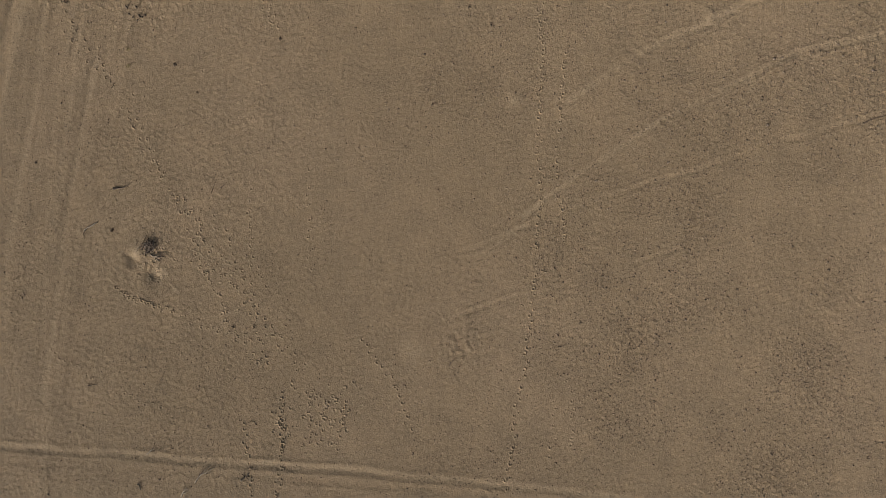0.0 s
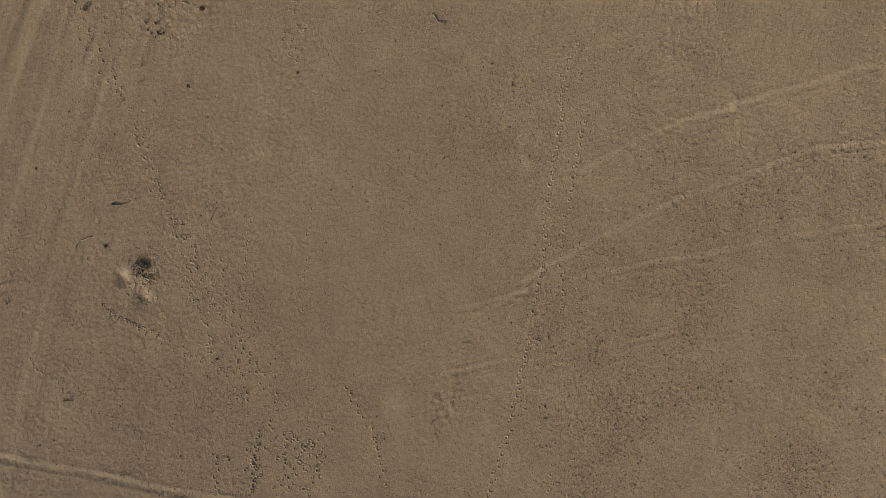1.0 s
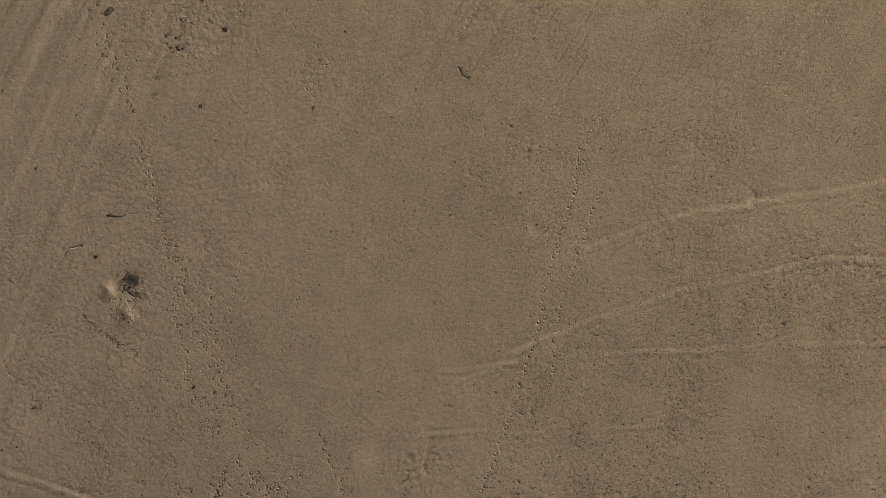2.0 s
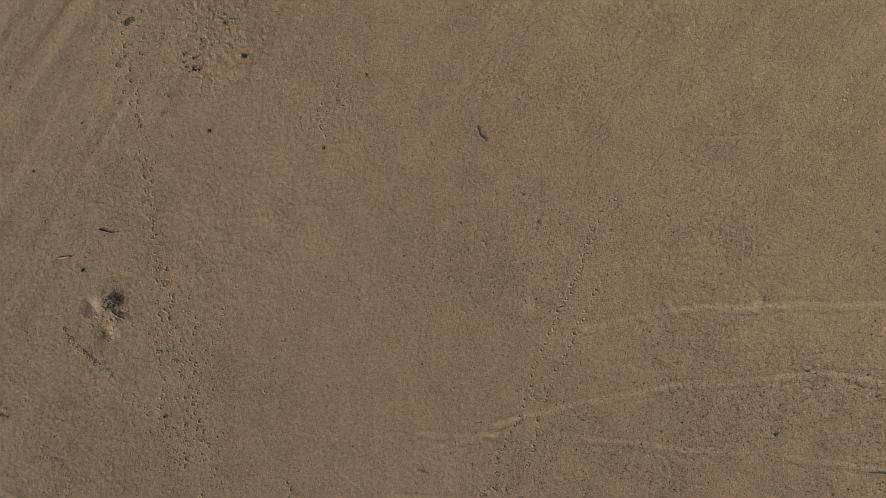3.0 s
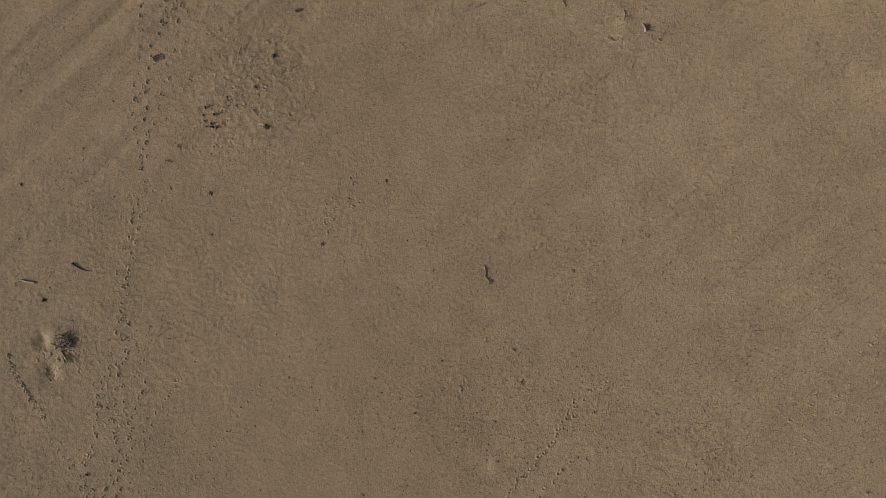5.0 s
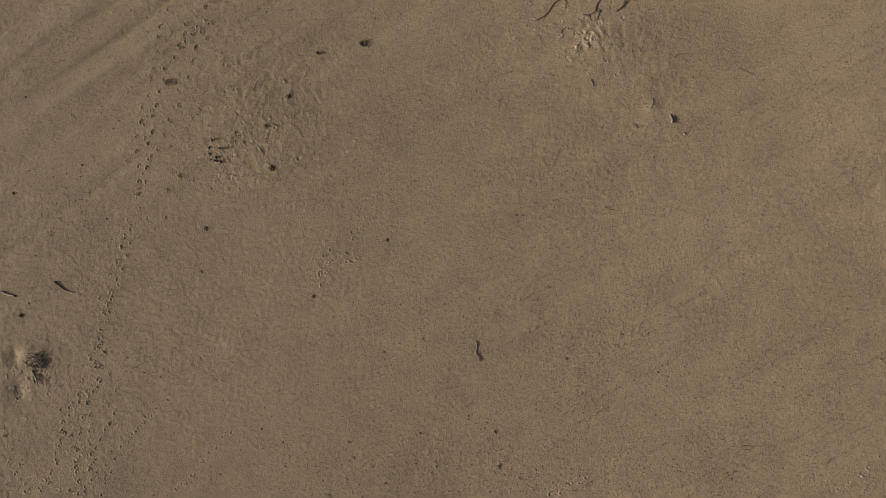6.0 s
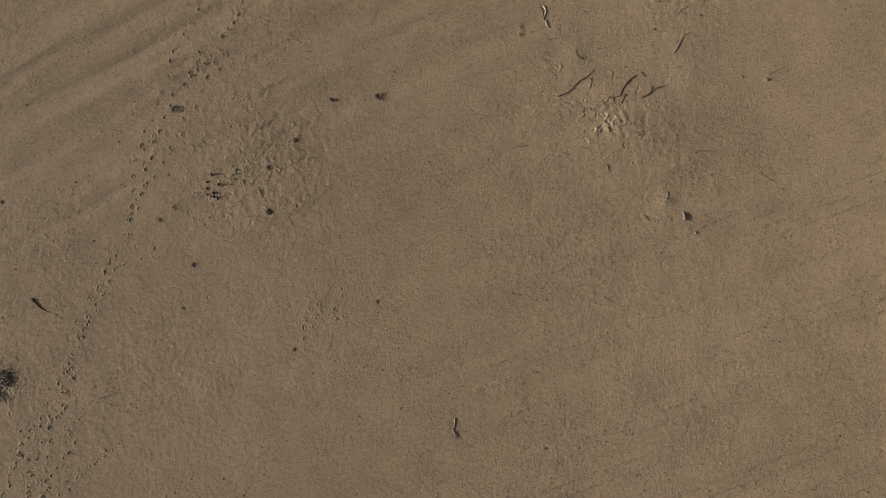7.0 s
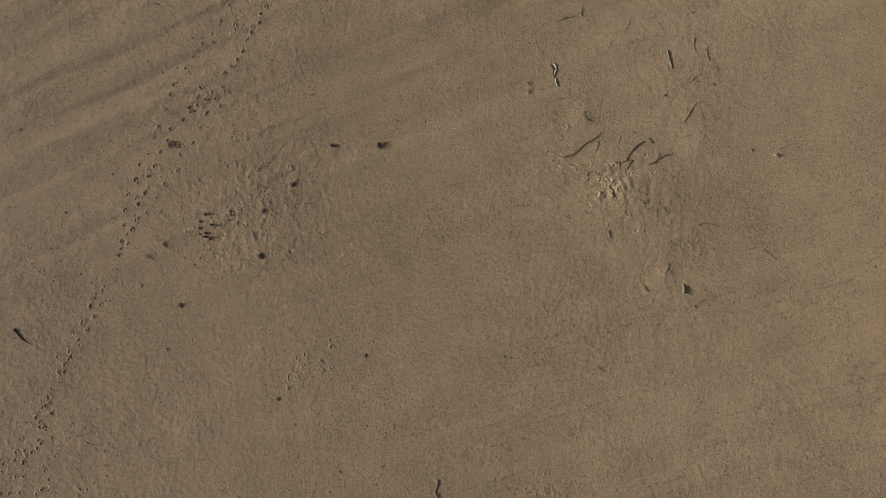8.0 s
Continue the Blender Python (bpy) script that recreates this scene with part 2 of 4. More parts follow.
rut([(-6.8, 34.86), (-6.43, 34.78), (-6.02, 34.94), (-5.6, 35.47)], 0.09, 0.02, 0.15)
# trails of hoofprints: way, step, spread, depth
TRAILS = []


def trail(*entry):
    TRAILS.append(entry)


trail([(-33.52, 20.36), (-32.28, 18.5), (-31.15, 16.81), (-30.43, 15.74), (-29.85, 14.8), (-28.77, 13.53), (-27.9, 12.56), (-27.29, 12.0)], 0.8, 0.05, 0.05)
trail([(-32.3, 21.52), (-31.74, 20.34), (-31.35, 19.28), (-30.95, 18.01), (-30.3, 16.9), (-29.48, 15.67), (-28.9, 14.95), (-28.29, 14.04), (-27.56, 13.2), (-26.75, 11.99), (-26.08, 11.12)], 0.7, 0.07, 0.062)
trail([(-31.05, 21.83), (-30.66, 20.77), (-29.69, 18.77), (-29.3, 17.71), (-28.66, 16.61), (-28.31, 15.74), (-28.05, 14.83), (-27.67, 13.78)], 0.85, 0.06, 0.05)
trail([(-20.14, -1.68), (-18.72, -1.8), (-17.83, -2.47), (-16.75, -4.08), (-16.43, -5.55), (-15.9, -6.87), (-15.14, -8.46)], 0.42, 0.12, 0.055)
trail([(-17.8, -1.19), (-16.77, -2.4), (-16.3, -3.77), (-16.02, -4.85), (-15.15, -5.74), (-14.27, -7.45)], 0.4, 0.14, 0.055)
trail([(-16.82, 2.96), (-16.79, 1.59), (-16.71, 0.16), (-16.24, -1.21), (-15.57, -2.87)], 0.7, 0.08, 0.035)
trail([(-18.65, 1.42), (-17.98, -0.25), (-17.7, -1.33)], 0.5, 0.08, 0.045)
trail([(-12.49, 2.33), (-12.46, 1.3), (-12.63, -0.07), (-12.47, -1.63)], 0.6, 0.1, 0.045)
trail([(-26.11, -3.25), (-25.49, -3.49), (-24.8, -3.68), (-24.03, -3.94), (-23.24, -4.24)], 0.3, 0.04, 0.04)
trail([(-25.93, 10.03), (-25.38, 9.41), (-24.55, 8.32), (-23.84, 6.99), (-23.42, 5.98), (-22.67, 4.85), (-22.46, 3.77)], 0.75, 0.06, 0.045)
trail([(-22.46, 3.77), (-21.64, 3.57), (-21.26, 2.69), (-20.81, 2.37), (-20.32, 1.77), (-19.99, 0.58), (-19.16, -0.02), (-18.63, -0.89)], 0.7, 0.1, 0.058)
trail([(-24.25, 5.87), (-22.67, 4.29), (-21.43, 2.45), (-20.52, 1.57), (-20.61, -0.42), (-20.11, -1.29), (-19.17, -3.0), (-18.88, -3.79)], 0.85, 0.1, 0.05)
trail([(-25.8, 9.02), (-24.75, 7.88), (-24.25, 7.27), (-23.38, 5.58), (-21.84, 2.97), (-21.1, 2.17)], 0.95, 0.08, 0.045)
trail([(-21.02, -0.62), (-20.4, -1.61), (-19.45, -2.72), (-18.96, -3.51), (-18.06, -5.37), (-17.41, -6.24), (-16.92, -7.34), (-15.7, -7.91)], 0.55, 0.14, 0.045)
trail([(-26.86, -2.64), (-25.81, -3.24), (-25.18, -3.51), (-24.55, -3.83), (-23.93, -4.15), (-23.09, -4.38), (-21.93, -4.49)], 0.29, 0.04, 0.048)
trail([(-21.93, -4.49), (-21.35, -5.0), (-20.69, -5.28), (-19.17, -5.78), (-17.94, -5.96), (-16.92, -6.35), (-16.11, -6.42)], 0.4, 0.1, 0.04)
trail([(-31.64, -7.01), (-31.12, -7.53), (-30.27, -8.33), (-29.41, -8.52), (-28.9, -8.91), (-28.22, -9.31)], 0.42, 0.06, 0.045)
trail([(-26.66, -10.01), (-25.94, -10.56), (-23.31, -11.23), (-22.48, -11.81), (-22.39, -12.61), (-21.94, -13.28)], 0.5, 0.1, 0.04)
trail([(-14.37, -9.86), (-14.61, -11.05), (-14.69, -11.64), (-14.49, -12.31), (-14.49, -13.41), (-14.57, -14.2), (-14.49, -15.07), (-14.7, -15.86), (-14.98, -17.37), (-15.1, -18.55)], 0.26, 0.13, 0.062)
trail([(-12.68, -9.83), (-12.48, -10.61), (-12.56, -11.6), (-12.28, -12.26), (-12.64, -13.05), (-12.88, -14.16)], 0.3, 0.16, 0.055)
trail([(-11.88, -9.82), (-11.48, -10.67), (-11.56, -11.77), (-12.0, -12.56), (-11.68, -13.54)], 0.34, 0.16, 0.055)
trail([(-10.17, -9.79), (-10.01, -10.96), (-10.09, -11.93), (-10.49, -13.0), (-10.57, -14.1)], 0.4, 0.12, 0.055)
trail([(-8.9, -6.06), (-8.31, -7.03), (-7.88, -7.8), (-7.25, -8.57), (-6.93, -8.95), (-6.54, -9.41), (-6.27, -10.1), (-5.96, -10.87), (-5.72, -11.72), (-5.33, -12.72)], 0.42, 0.08, 0.052)
trail([(-17.41, -11.7), (-17.13, -13.08), (-17.05, -14.27), (-16.72, -14.89), (-16.88, -15.53), (-16.68, -17.03), (-16.52, -18.21)], 0.36, 0.07, 0.05)
trail([(-15.3, -5.93), (-14.49, -6.32), (-13.68, -7.1), (-13.48, -8.27), (-13.69, -9.85)], 0.55, 0.16, 0.045)
trail([(3.63, 15.95), (3.44, 14.82), (3.52, 13.1), (3.33, 11.21), (3.26, 10.26), (3.33, 9.49), (3.26, 8.35), (3.33, 7.59), (3.26, 6.45), (3.37, 5.5)], 0.4, 0.1, 0.058)
trail([(3.37, 5.5), (3.37, 3.79), (3.26, 2.65), (3.18, 1.5), (3.07, 0.36), (3.11, -0.78), (3.15, -1.92), (2.88, -2.5), (2.81, -3.45), (2.69, -4.79), (2.62, -5.93), (2.39, -6.7), (2.43, -7.65), (2.2, -8.22), (1.94, -8.99), (1.82, -9.95), (1.67, -10.72), (1.48, -11.87), (1.56, -12.82), (1.37, -13.78), (1.18, -14.94), (0.91, -16.47)], 0.4, 0.1, 0.06)
trail([(5.06, 13.44), (5.02, 12.31), (4.87, 11.55), (4.57, 9.28), (4.76, 8.9), (4.65, 7.95), (4.5, 7.2), (4.57, 6.43), (4.5, 5.3), (4.39, 4.35), (4.76, 2.83), (4.76, 2.07), (4.95, 0.36)], 0.48, 0.06, 0.05)
trail([(4.39, -9.9), (4.2, -11.62), (4.13, -12.19), (4.2, -12.95), (4.01, -14.09)], 0.5, 0.08, 0.04)
trail([(5.14, -8.75), (5.33, -9.88), (5.4, -11.02), (5.44, -12.54), (5.33, -13.68)], 0.55, 0.08, 0.04)
trail([(3.35, 13.8), (3.26, 14.76), (3.27, 15.37), (3.37, 15.84), (3.35, 16.83), (3.73, 17.48), (4.07, 18.5)], 0.55, 0.14, 0.048)
trail([(13.37, 22.38), (13.51, 23.07), (13.75, 24.21), (13.98, 24.75)], 0.7, 0.2, 0.04)
trail([(14.93, 21.05), (14.99, 22.47), (14.89, 24.16), (15.04, 25.44), (14.88, 26.32)], 0.7, 0.25, 0.038)
trail([(14.15, 27.22), (14.56, 28.07), (14.7, 28.75), (15.78, 27.88), (16.59, 26.84)], 0.6, 0.1, 0.038)
trail([(14.54, 28.84), (14.7, 29.64), (14.8, 30.24), (15.27, 31.16)], 0.5, 0.08, 0.042)
trail([(-31.21, 19.41), (-31.51, 20.42), (-31.41, 21.0), (-31.37, 21.75), (-31.99, 22.61), (-32.03, 23.41), (-32.25, 23.97), (-32.57, 24.39), (-32.79, 24.95), (-33.15, 25.6), (-33.24, 26.15), (-34.19, 27.33), (-34.8, 27.95)], 0.55, 0.08, 0.066)
trail([(-32.54, 19.0), (-33.51, 20.54), (-33.91, 21.43), (-34.17, 22.21), (-34.33, 23.14), (-34.59, 23.93), (-35.0, 24.7), (-35.48, 25.31), (-36.03, 26.01)], 0.8, 0.04, 0.045)
trail([(-29.58, 18.63), (-29.94, 19.44), (-30.41, 20.33), (-30.54, 21.18), (-30.97, 22.0), (-31.63, 22.53)], 0.75, 0.05, 0.048)
trail([(-27.46, 12.13), (-27.91, 13.48), (-29.43, 14.77), (-29.92, 15.79)], 0.9, 0.12, 0.045)
trail([(-26.99, 11.94), (-26.31, 11.2), (-26.25, 10.44), (-25.94, 9.75), (-25.22, 8.8), (-24.74, 8.24), (-24.39, 6.89), (-23.52, 6.04), (-23.18, 5.42)], 0.8, 0.08, 0.04)
trail([(-21.81, 3.84), (-21.52, 3.14), (-21.32, 2.33), (-21.31, 1.61), (-21.01, 0.82), (-20.8, -0.11), (-20.25, -0.87)], 0.9, 0.12, 0.048)
trail([(-21.03, 3.02), (-20.38, 1.72), (-20.23, 0.71), (-19.91, -0.1), (-19.4, -0.74), (-18.87, -1.36)], 0.9, 0.14, 0.045)
trail([(-20.48, 3.25), (-19.61, 2.28), (-18.83, 1.18), (-18.06, 0.09)], 0.9, 0.12, 0.04)
trail([(-16.64, 4.42), (-16.8, 3.65), (-16.69, 2.65), (-16.68, 2.18), (-16.8, 1.16), (-16.71, 0.18), (-16.69, -0.53), (-16.41, -1.44), (-16.15, -2.12)], 0.6, 0.12, 0.035)
trail([(-13.15, 2.94), (-12.53, 3.3), (-12.57, 4.32), (-12.65, 6.18)], 0.6, 0.14, 0.04)
trail([(-15.47, 18.42), (-15.97, 19.36), (-15.3, 19.48), (-15.89, 20.29)], 0.9, 0.14, 0.04)
trail([(-14.81, 15.22), (-15.54, 16.11), (-15.65, 16.78), (-16.02, 17.62)], 0.45, 0.12, 0.05)
trail([(-17.86, 27.18), (-18.01, 27.36), (-18.07, 27.72)], 0.5, 0.1, 0.05)
trail([(-15.29, 15.19), (-15.45, 16.24), (-15.01, 17.2), (-14.2, 17.59), (-14.37, 18.87)], 0.9, 0.12, 0.04)
trail([(-15.53, 15.82), (-15.27, 16.41), (-15.19, 17.92), (-15.18, 18.56), (-15.47, 19.34), (-15.09, 19.74)], 0.75, 0.12, 0.045)

# trodden spots: centre, spread, prints, depth
TRAMPLED = [(-13.7, 36.6, 0.8, 26, 0.040), (-12.6, 37.4, 1.1, 14, 0.026), (-24.2, 19.2, 2.4, 90, 0.022), (-23.8, -1.2, 0.9, 26, 0.025), (-15.6, 35.6, 1.2, 24, 0.022), (-12.2, -11.4, 1.1, 26, 0.045), (-10.6, -11.2, 0.8, 16, 0.04), (-14.6, -12.5, 0.45, 16, 0.045), (-17.5, -6.5, 1.4, 12, 0.035), (-19.5, -0.5, 1.2, 24, 0.020), (-33.8, 25.4, 0.9, 16, 0.025)]


def along(way, step):
    """Places and headings every step metres along a way."""
    p = np.array(way, float)
    d = np.r_[0, np.cumsum(np.hypot(*np.diff(p, axis=0).T))]
    s = np.arange(step / 2, d[-1], step)
    x, y = np.interp(s, d, p[:, 0]), np.interp(s, d, p[:, 1])
    e = np.minimum(s + 0.1, d[-1])
    h = np.arctan2(np.interp(e, d, p[:, 1]) - np.interp(e - 0.2, d, p[:, 1]), np.interp(e, d, p[:, 0]) - np.interp(e - 0.2, d, p[:, 0]))
    return x, y, h


def soft_step(x, width):
    return 1 / (1 + np.exp(-np.clip(x / width, -30, 30)))


def stripes(x, y):
    """Old, blurred wheel tracks that run side by side, from -1 to 1."""
    # in the west they bend from nearly north to north-north-east
    west = 0.10 + (0.42 + 1.25 * soft_step(y - 13, 3.0)) * soft_step(-27.5 - x + 0.34 * np.clip(y - 8, 0, 26), 1.8)
    b = x - 0.14 * y - 0.0027 * np.clip(y, 0, 60) ** 2
    b = b + 0.35 * value_noise(y, x, 14, 9)
    out = west * (0.8 * value_noise(y / 16, b, 1.05, 7) + 0.3 * value_noise(y / 9, b, 0.42, 18))
    for turn, share in ((72.0, 0.75 * soft_step(x + 13, 2.5) * soft_step(y - 21, 2.5)), (93.0, 0.22 * soft_step(x - 8, 3.0) * soft_step(18 - y, 3.0))):
        c, d = math.cos(radians(turn)), math.sin(radians(turn))
        a, b = x * c + y * d, -x * d + y * c
        b = b + 0.5 * value_noise(a, b, 14, 9)
        out = out + share * (0.8 * value_noise(a / 16, b, 1.05, 7) + 0.25 * value_noise(a / 9, b, 0.42, 18))
    return out * (1 + 0.3 * value_noise(x, y, 11, 8))


def tread_lines(x, y):
    """Thin broken lines of crumbs that old tyres have left in the north-east, from 0 to 1."""
    c, d = math.cos(radians(71.0)), math.sin(radians(71.0))
    a, b = x * c + y * d, -x * d + y * c
    b = b + 0.45 * value_noise(a / 3, b, 9, 41)
    thin = np.maximum(1 - np.abs(np.mod(b / 0.62, 1.0) - 0.5) / 0.13, 0)
    broken = np.clip(0.24 + 1.6 * value_noise(a / 9, b, 0.9, 43) + 0.5 * value_noise(a, b, 1.6, 45), 0, 1)
    return thin * broken * soft_step(x + 9, 2.0) * soft_step(y - 19, 2.0)


def grit(x, y):
    """How stony the ground is, from about 0.1 to 2."""
    out = np.clip(0.45 + 0.7 * value_noise(x, y, 3.8, 30) + 0.4 * value_noise(x, y, 1.1, 31), 0.12, 1.3)
    for cx, cy, r in STONY:
        near = (np.abs(x - cx) < 3 * r) & (np.abs(y - cy) < 3 * r)
        out[near] += 0.8 * bell(x[near], y[near], cx, cy, r)
    return out


def base_height(x, y):
    """The ground without ruts and prints, and how lumpy it is."""
    x, y = np.asarray(x, float), np.asarray(y, float)
    fade = np.clip(np.minimum(np.minimum(x + 46, 28 - x), np.minimum(y + 21, 58 - y)) / 2.0, 0, 1)
    h = 0.09 * value_noise(x, y, 17, 1) + 0.030 * fade * value_noise(x, y, 4.3, 2)
    fine = 0.008 * value_noise(x, y, 1.3, 3) + 0.003 * value_noise(x, y, 0.55, 4) + 0.004 * value_noise(x, y, 0.27, 5) + 0.010 * value_noise(x, y, 0.16, 15) + 0.007 * value_noise(x, y, 0.17, 19)
    h = h + fade * fine * (1.0 + 0.45 * value_noise(x, y, 9, 6))
    gritty = grit(x, y)
    h = h + fade * gritty * (0.040 * np.maximum(value_noise(x, y, 0.16, 16) - 0.35, 0) - 0.016 * np.maximum(value_noise(x, y, 0.18, 17) - 0.45, 0))
    h = h + fade * (0.060 * stripes(x, y) + 0.042 * tread_lines(x, y) * (0.6 + value_noise(x, y, 0.2, 44)))
    for cx, cy, r, top, _ in HEAPS:
        h = h + top * bell(x, y, cx, cy, r)
    for cx, cy, r, top in LUMPS:
        env = bell(x, y, cx, cy, r)
        h = h + env * top * (0.35 * value_noise(x, y, 0.62, 11) + 0.9 * value_noise(x, y, 0.30, 12) + 1.3 * value_noise(x, y, 0.19, 13))
    return h


GRID = {}


def ground_sheet():
    far = [60.0, 110.0, 220.0, 500.0, 1000.0, 2200.0]
    gx = np.arange(-46, 28.01, 0.08)
    gy = np.arange(-21, 58.01, 0.08)
    gx = np.r_[[-46 - f for f in far[::-1]], gx, [28 + f for f in far]]
    gy = np.r_[[-21 - f for f in far[::-1]], gy, [58 + f for f in far]]
    X, Y = np.meshgrid(gx, gy, indexing='ij')
    Z = base_height(X, Y)
    loose_or_lit = np.zeros_like(Z)
    for cx, cy, r, _, pale in HEAPS:
        if pale:
            loose_or_lit = np.maximum(loose_or_lit, pale * bell(X, Y, cx, cy, r * 0.95))
    loose_or_lit = np.maximum(loose_or_lit, 0.30 * np.clip(stripes(X, Y), 0, 1))
    wob = value_noise(X, Y, 1.7, 20)
    edge = value_noise(X, Y, 0.45, 22)
    fade = np.clip(np.minimum(np.minimum(X + 46, 28 - X), np.minimum(Y + 21, 58 - Y)) / 2.0, 0, 1)
    patchy = fade * np.clip(0.85 + 0.45 * value_noise(X, Y, 2.9, 21), 0.3, 1.2)
    for way, w, deep, pale in RUTS:
        for (ax, ay), (bx, by) in zip(way, way[1:]):
            i0, i1 = np.searchsorted(gx, (min(ax, bx) - 2.5, max(ax, bx) + 2.5))
            j0, j1 = np.searchsorted(gy, (min(ay, by) - 2.5, max(ay, by) + 2.5))
            x, y = X[i0:i1, j0:j1], Y[i0:i1, j0:j1]
            L = math.hypot(bx - ax, by - ay)
            ux, uy = (bx - ax) / L, (by - ay) / L
            s = (x - ax) * ux + (y - ay) * uy
            d = -(x - ax) * uy + (y - ay) * ux + 0.07 * wob[i0:i1, j0:j1] + 0.03 * edge[i0:i1, j0:j1]
            on = ((s >= 0) & (s < L)) * patchy[i0:i1, j0:j1]
            Z[i0:i1, j0:j1] += on * deep * (-np.exp(-(d / w) ** 2) + 0.55 * np.exp(-((np.abs(d) - 1.9 * w) / (0.6 * w)) ** 2))
            loose_or_lit[i0:i1, j0:j1] = np.maximum(loose_or_lit[i0:i1, j0:j1], on * pale * np.exp(-(d / (1.25 * w)) ** 4))
    # old, half-filled prints and scuffs
    for _ in range(1700):
        px, py, deep, size = rng.uniform(-38, 6), rng.uniform(-18, 48), rng.uniform(0.006, 0.018), rng.uniform(0.07, 0.10)
        i0, i1 = np.searchsorted(gx, (px - 0.3, px + 0.3))
        j0, j1 = np.searchsorted(gy, (py - 0.3, py + 0.3))
        q = np.hypot(X[i0:i1, j0:j1] - px, Y[i0:i1, j0:j1] - py) / size
        Z[i0:i1, j0:j1] += deep * (-np.exp(-q * q) + 0.3 * np.exp(-((q - 1.8) / 0.6) ** 2))
    prints = []
    for way, step, spread, deep in TRAILS:
        x, y, h = along(way, 1.12 * step)
        side = np.where(np.arange(len(x)) % 2, 1, -1) * spread * 0.7 + rng.normal(0, 0.45 * spread, len(x))
        x, y = x - np.sin(h) * side + rng.normal(0, 0.08, len(x)), y + np.cos(h) * side + rng.normal(0, 0.08, len(x))
        prints.append(np.stack([x, y, h + rng.normal(0, 0.35, len(x)), deep * rng.uniform(0.78, 1.18, len(x)), rng.uniform(0.047, 0.066, len(x))], 1))
    for cx, cy, r, count, deep in TRAMPLED:
        prints.append(np.stack([rng.normal(cx, r, count), rng.normal(cy, r, count), rng.uniform(0, 6.28, count), deep * rng.uniform(0.5, 1.2, count), rng.uniform(0.05, 0.08, count)], 1))
    prints = np.concatenate(prints)
    nx, ny = len(gx), len(gy)
    idx = np.arange(nx * ny).reshape(nx, ny)
    # the cells round each fresh print are cut finer, so that it gets walls and a rim
    cut = np.zeros((nx - 1, ny - 1), bool)
    mx, my = (gx[1:] + gx[:-1]) / 2, (gy[1:] + gy[:-1]) / 2
    for px, py, _, _, size in prints:
        r = 3.1 * size
        i0, i1 = np.searchsorted(mx, (px - r, px + r))
        j0, j1 = np.searchsorted(my, (py - r, py + r))
        cut[i0:i1, j0:j1] |= np.hypot(mx[i0:i1, None] - px, my[None, j0:j1] - py) < r
    whole = np.stack([idx[:-1, :-1], idx[1:, :-1], idx[1:, 1:], idx[:-1, 1:]], -1)[~cut]
    ci, cj = np.nonzero(cut)
    K = 3
    a, b = [g.ravel() for g in np.meshgrid(np.arange(K), np.arange(K), indexing='ij')]
    fi, fj = (ci[:, None] * K + a).ravel(), (cj[:, None] * K + b).ravel()
    keys = np.stack([fi * (ny * K) + fj, (fi + 1) * (ny * K) + fj, (fi + 1) * (ny * K) + fj + 1, fi * (ny * K) + fj + 1], -1)
    uniq, back = np.unique(keys, return_inverse=True)
    ui, uj = uniq // (ny * K), uniq % (ny * K)
    old = (ui % K == 0) & (uj % K == 0)
    number = np.empty(len(uniq), np.int64)
    number[old] = idx[ui[old] // K, uj[old] // K]
    number[~old] = nx * ny + np.arange((~old).sum())
    fine = number[back.reshape(keys.shape)]
    i, j = np.minimum(ui // K, nx - 2), np.minimum(uj // K, ny - 2)
    u, v = ui / K - i, uj / K - j

    def between(F):
        return (F[i, j] * (1 - u) + F[i + 1, j] * u) * (1 - v) + (F[i, j + 1] * (1 - u) + F[i + 1, j + 1] * u) * v

    ux, uy, uz, ul = gx[i] * (1 - u) + gx[i + 1] * u, gy[j] * (1 - v) + gy[j + 1] * v, between(Z), between(loose_or_lit)
    order = np.argsort(ux, kind='stable')
    sx = ux[order]
    for px, py, h, deep, size in prints:
        k = order[slice(*np.searchsorted(sx, (px - 0.26, px + 0.26)))]
        k = k[np.abs(uy[k] - py) < 0.26]
        x, y = ux[k] - px, uy[k] - py
        p, q = x * math.cos(h) + y * math.sin(h), -x * math.sin(h) + y * math.cos(h)
        d = np.sqrt((p / (1.2 * size)) ** 2 + (q / (0.9 * size)) ** 2)
        uz[k] += deep * (-0.72 * np.exp(-d ** 2) + 0.55 * np.exp(-((d - 1.6) / 0.55) ** 2) * (1 + 0.7 * np.sin(3 * h + np.arctan2(q, p))))
        # paler ring: turned-up sand, plus the rim's sunlit look painted in
        ul[k] = np.maximum(ul[k], 0.48 * np.exp(-(d / 2.0) ** 4))
    Z[ui[old] // K, uj[old] // K] = uz[old]
    loose_or_lit[ui[old] // K, uj[old] // K] = ul[old]
    places = np.concatenate([np.stack([X, Y, Z], -1).reshape(-1, 3), np.stack([ux, uy, uz], -1)[~old]])
    pale = np.r_[loose_or_lit.ravel(), ul[~old]]
    quads = np.concatenate([whole, fine])
    me = bpy.data.meshes.new("ground")
    me.vertices.add(len(places))
    me.vertices.foreach_set("co", places.astype(np.float32).ravel())
    me.loops.add(quads.size)
    me.loops.foreach_set("vertex_index", quads.ravel().astype(np.int32))
    me.polygons.add(len(quads))
    me.polygons.foreach_set("loop_start", np.arange(0, quads.size, 4, dtype=np.int32))
    me.polygons.foreach_set("use_smooth", np.ones(len(quads), bool))
    me.update(calc_edges=True)
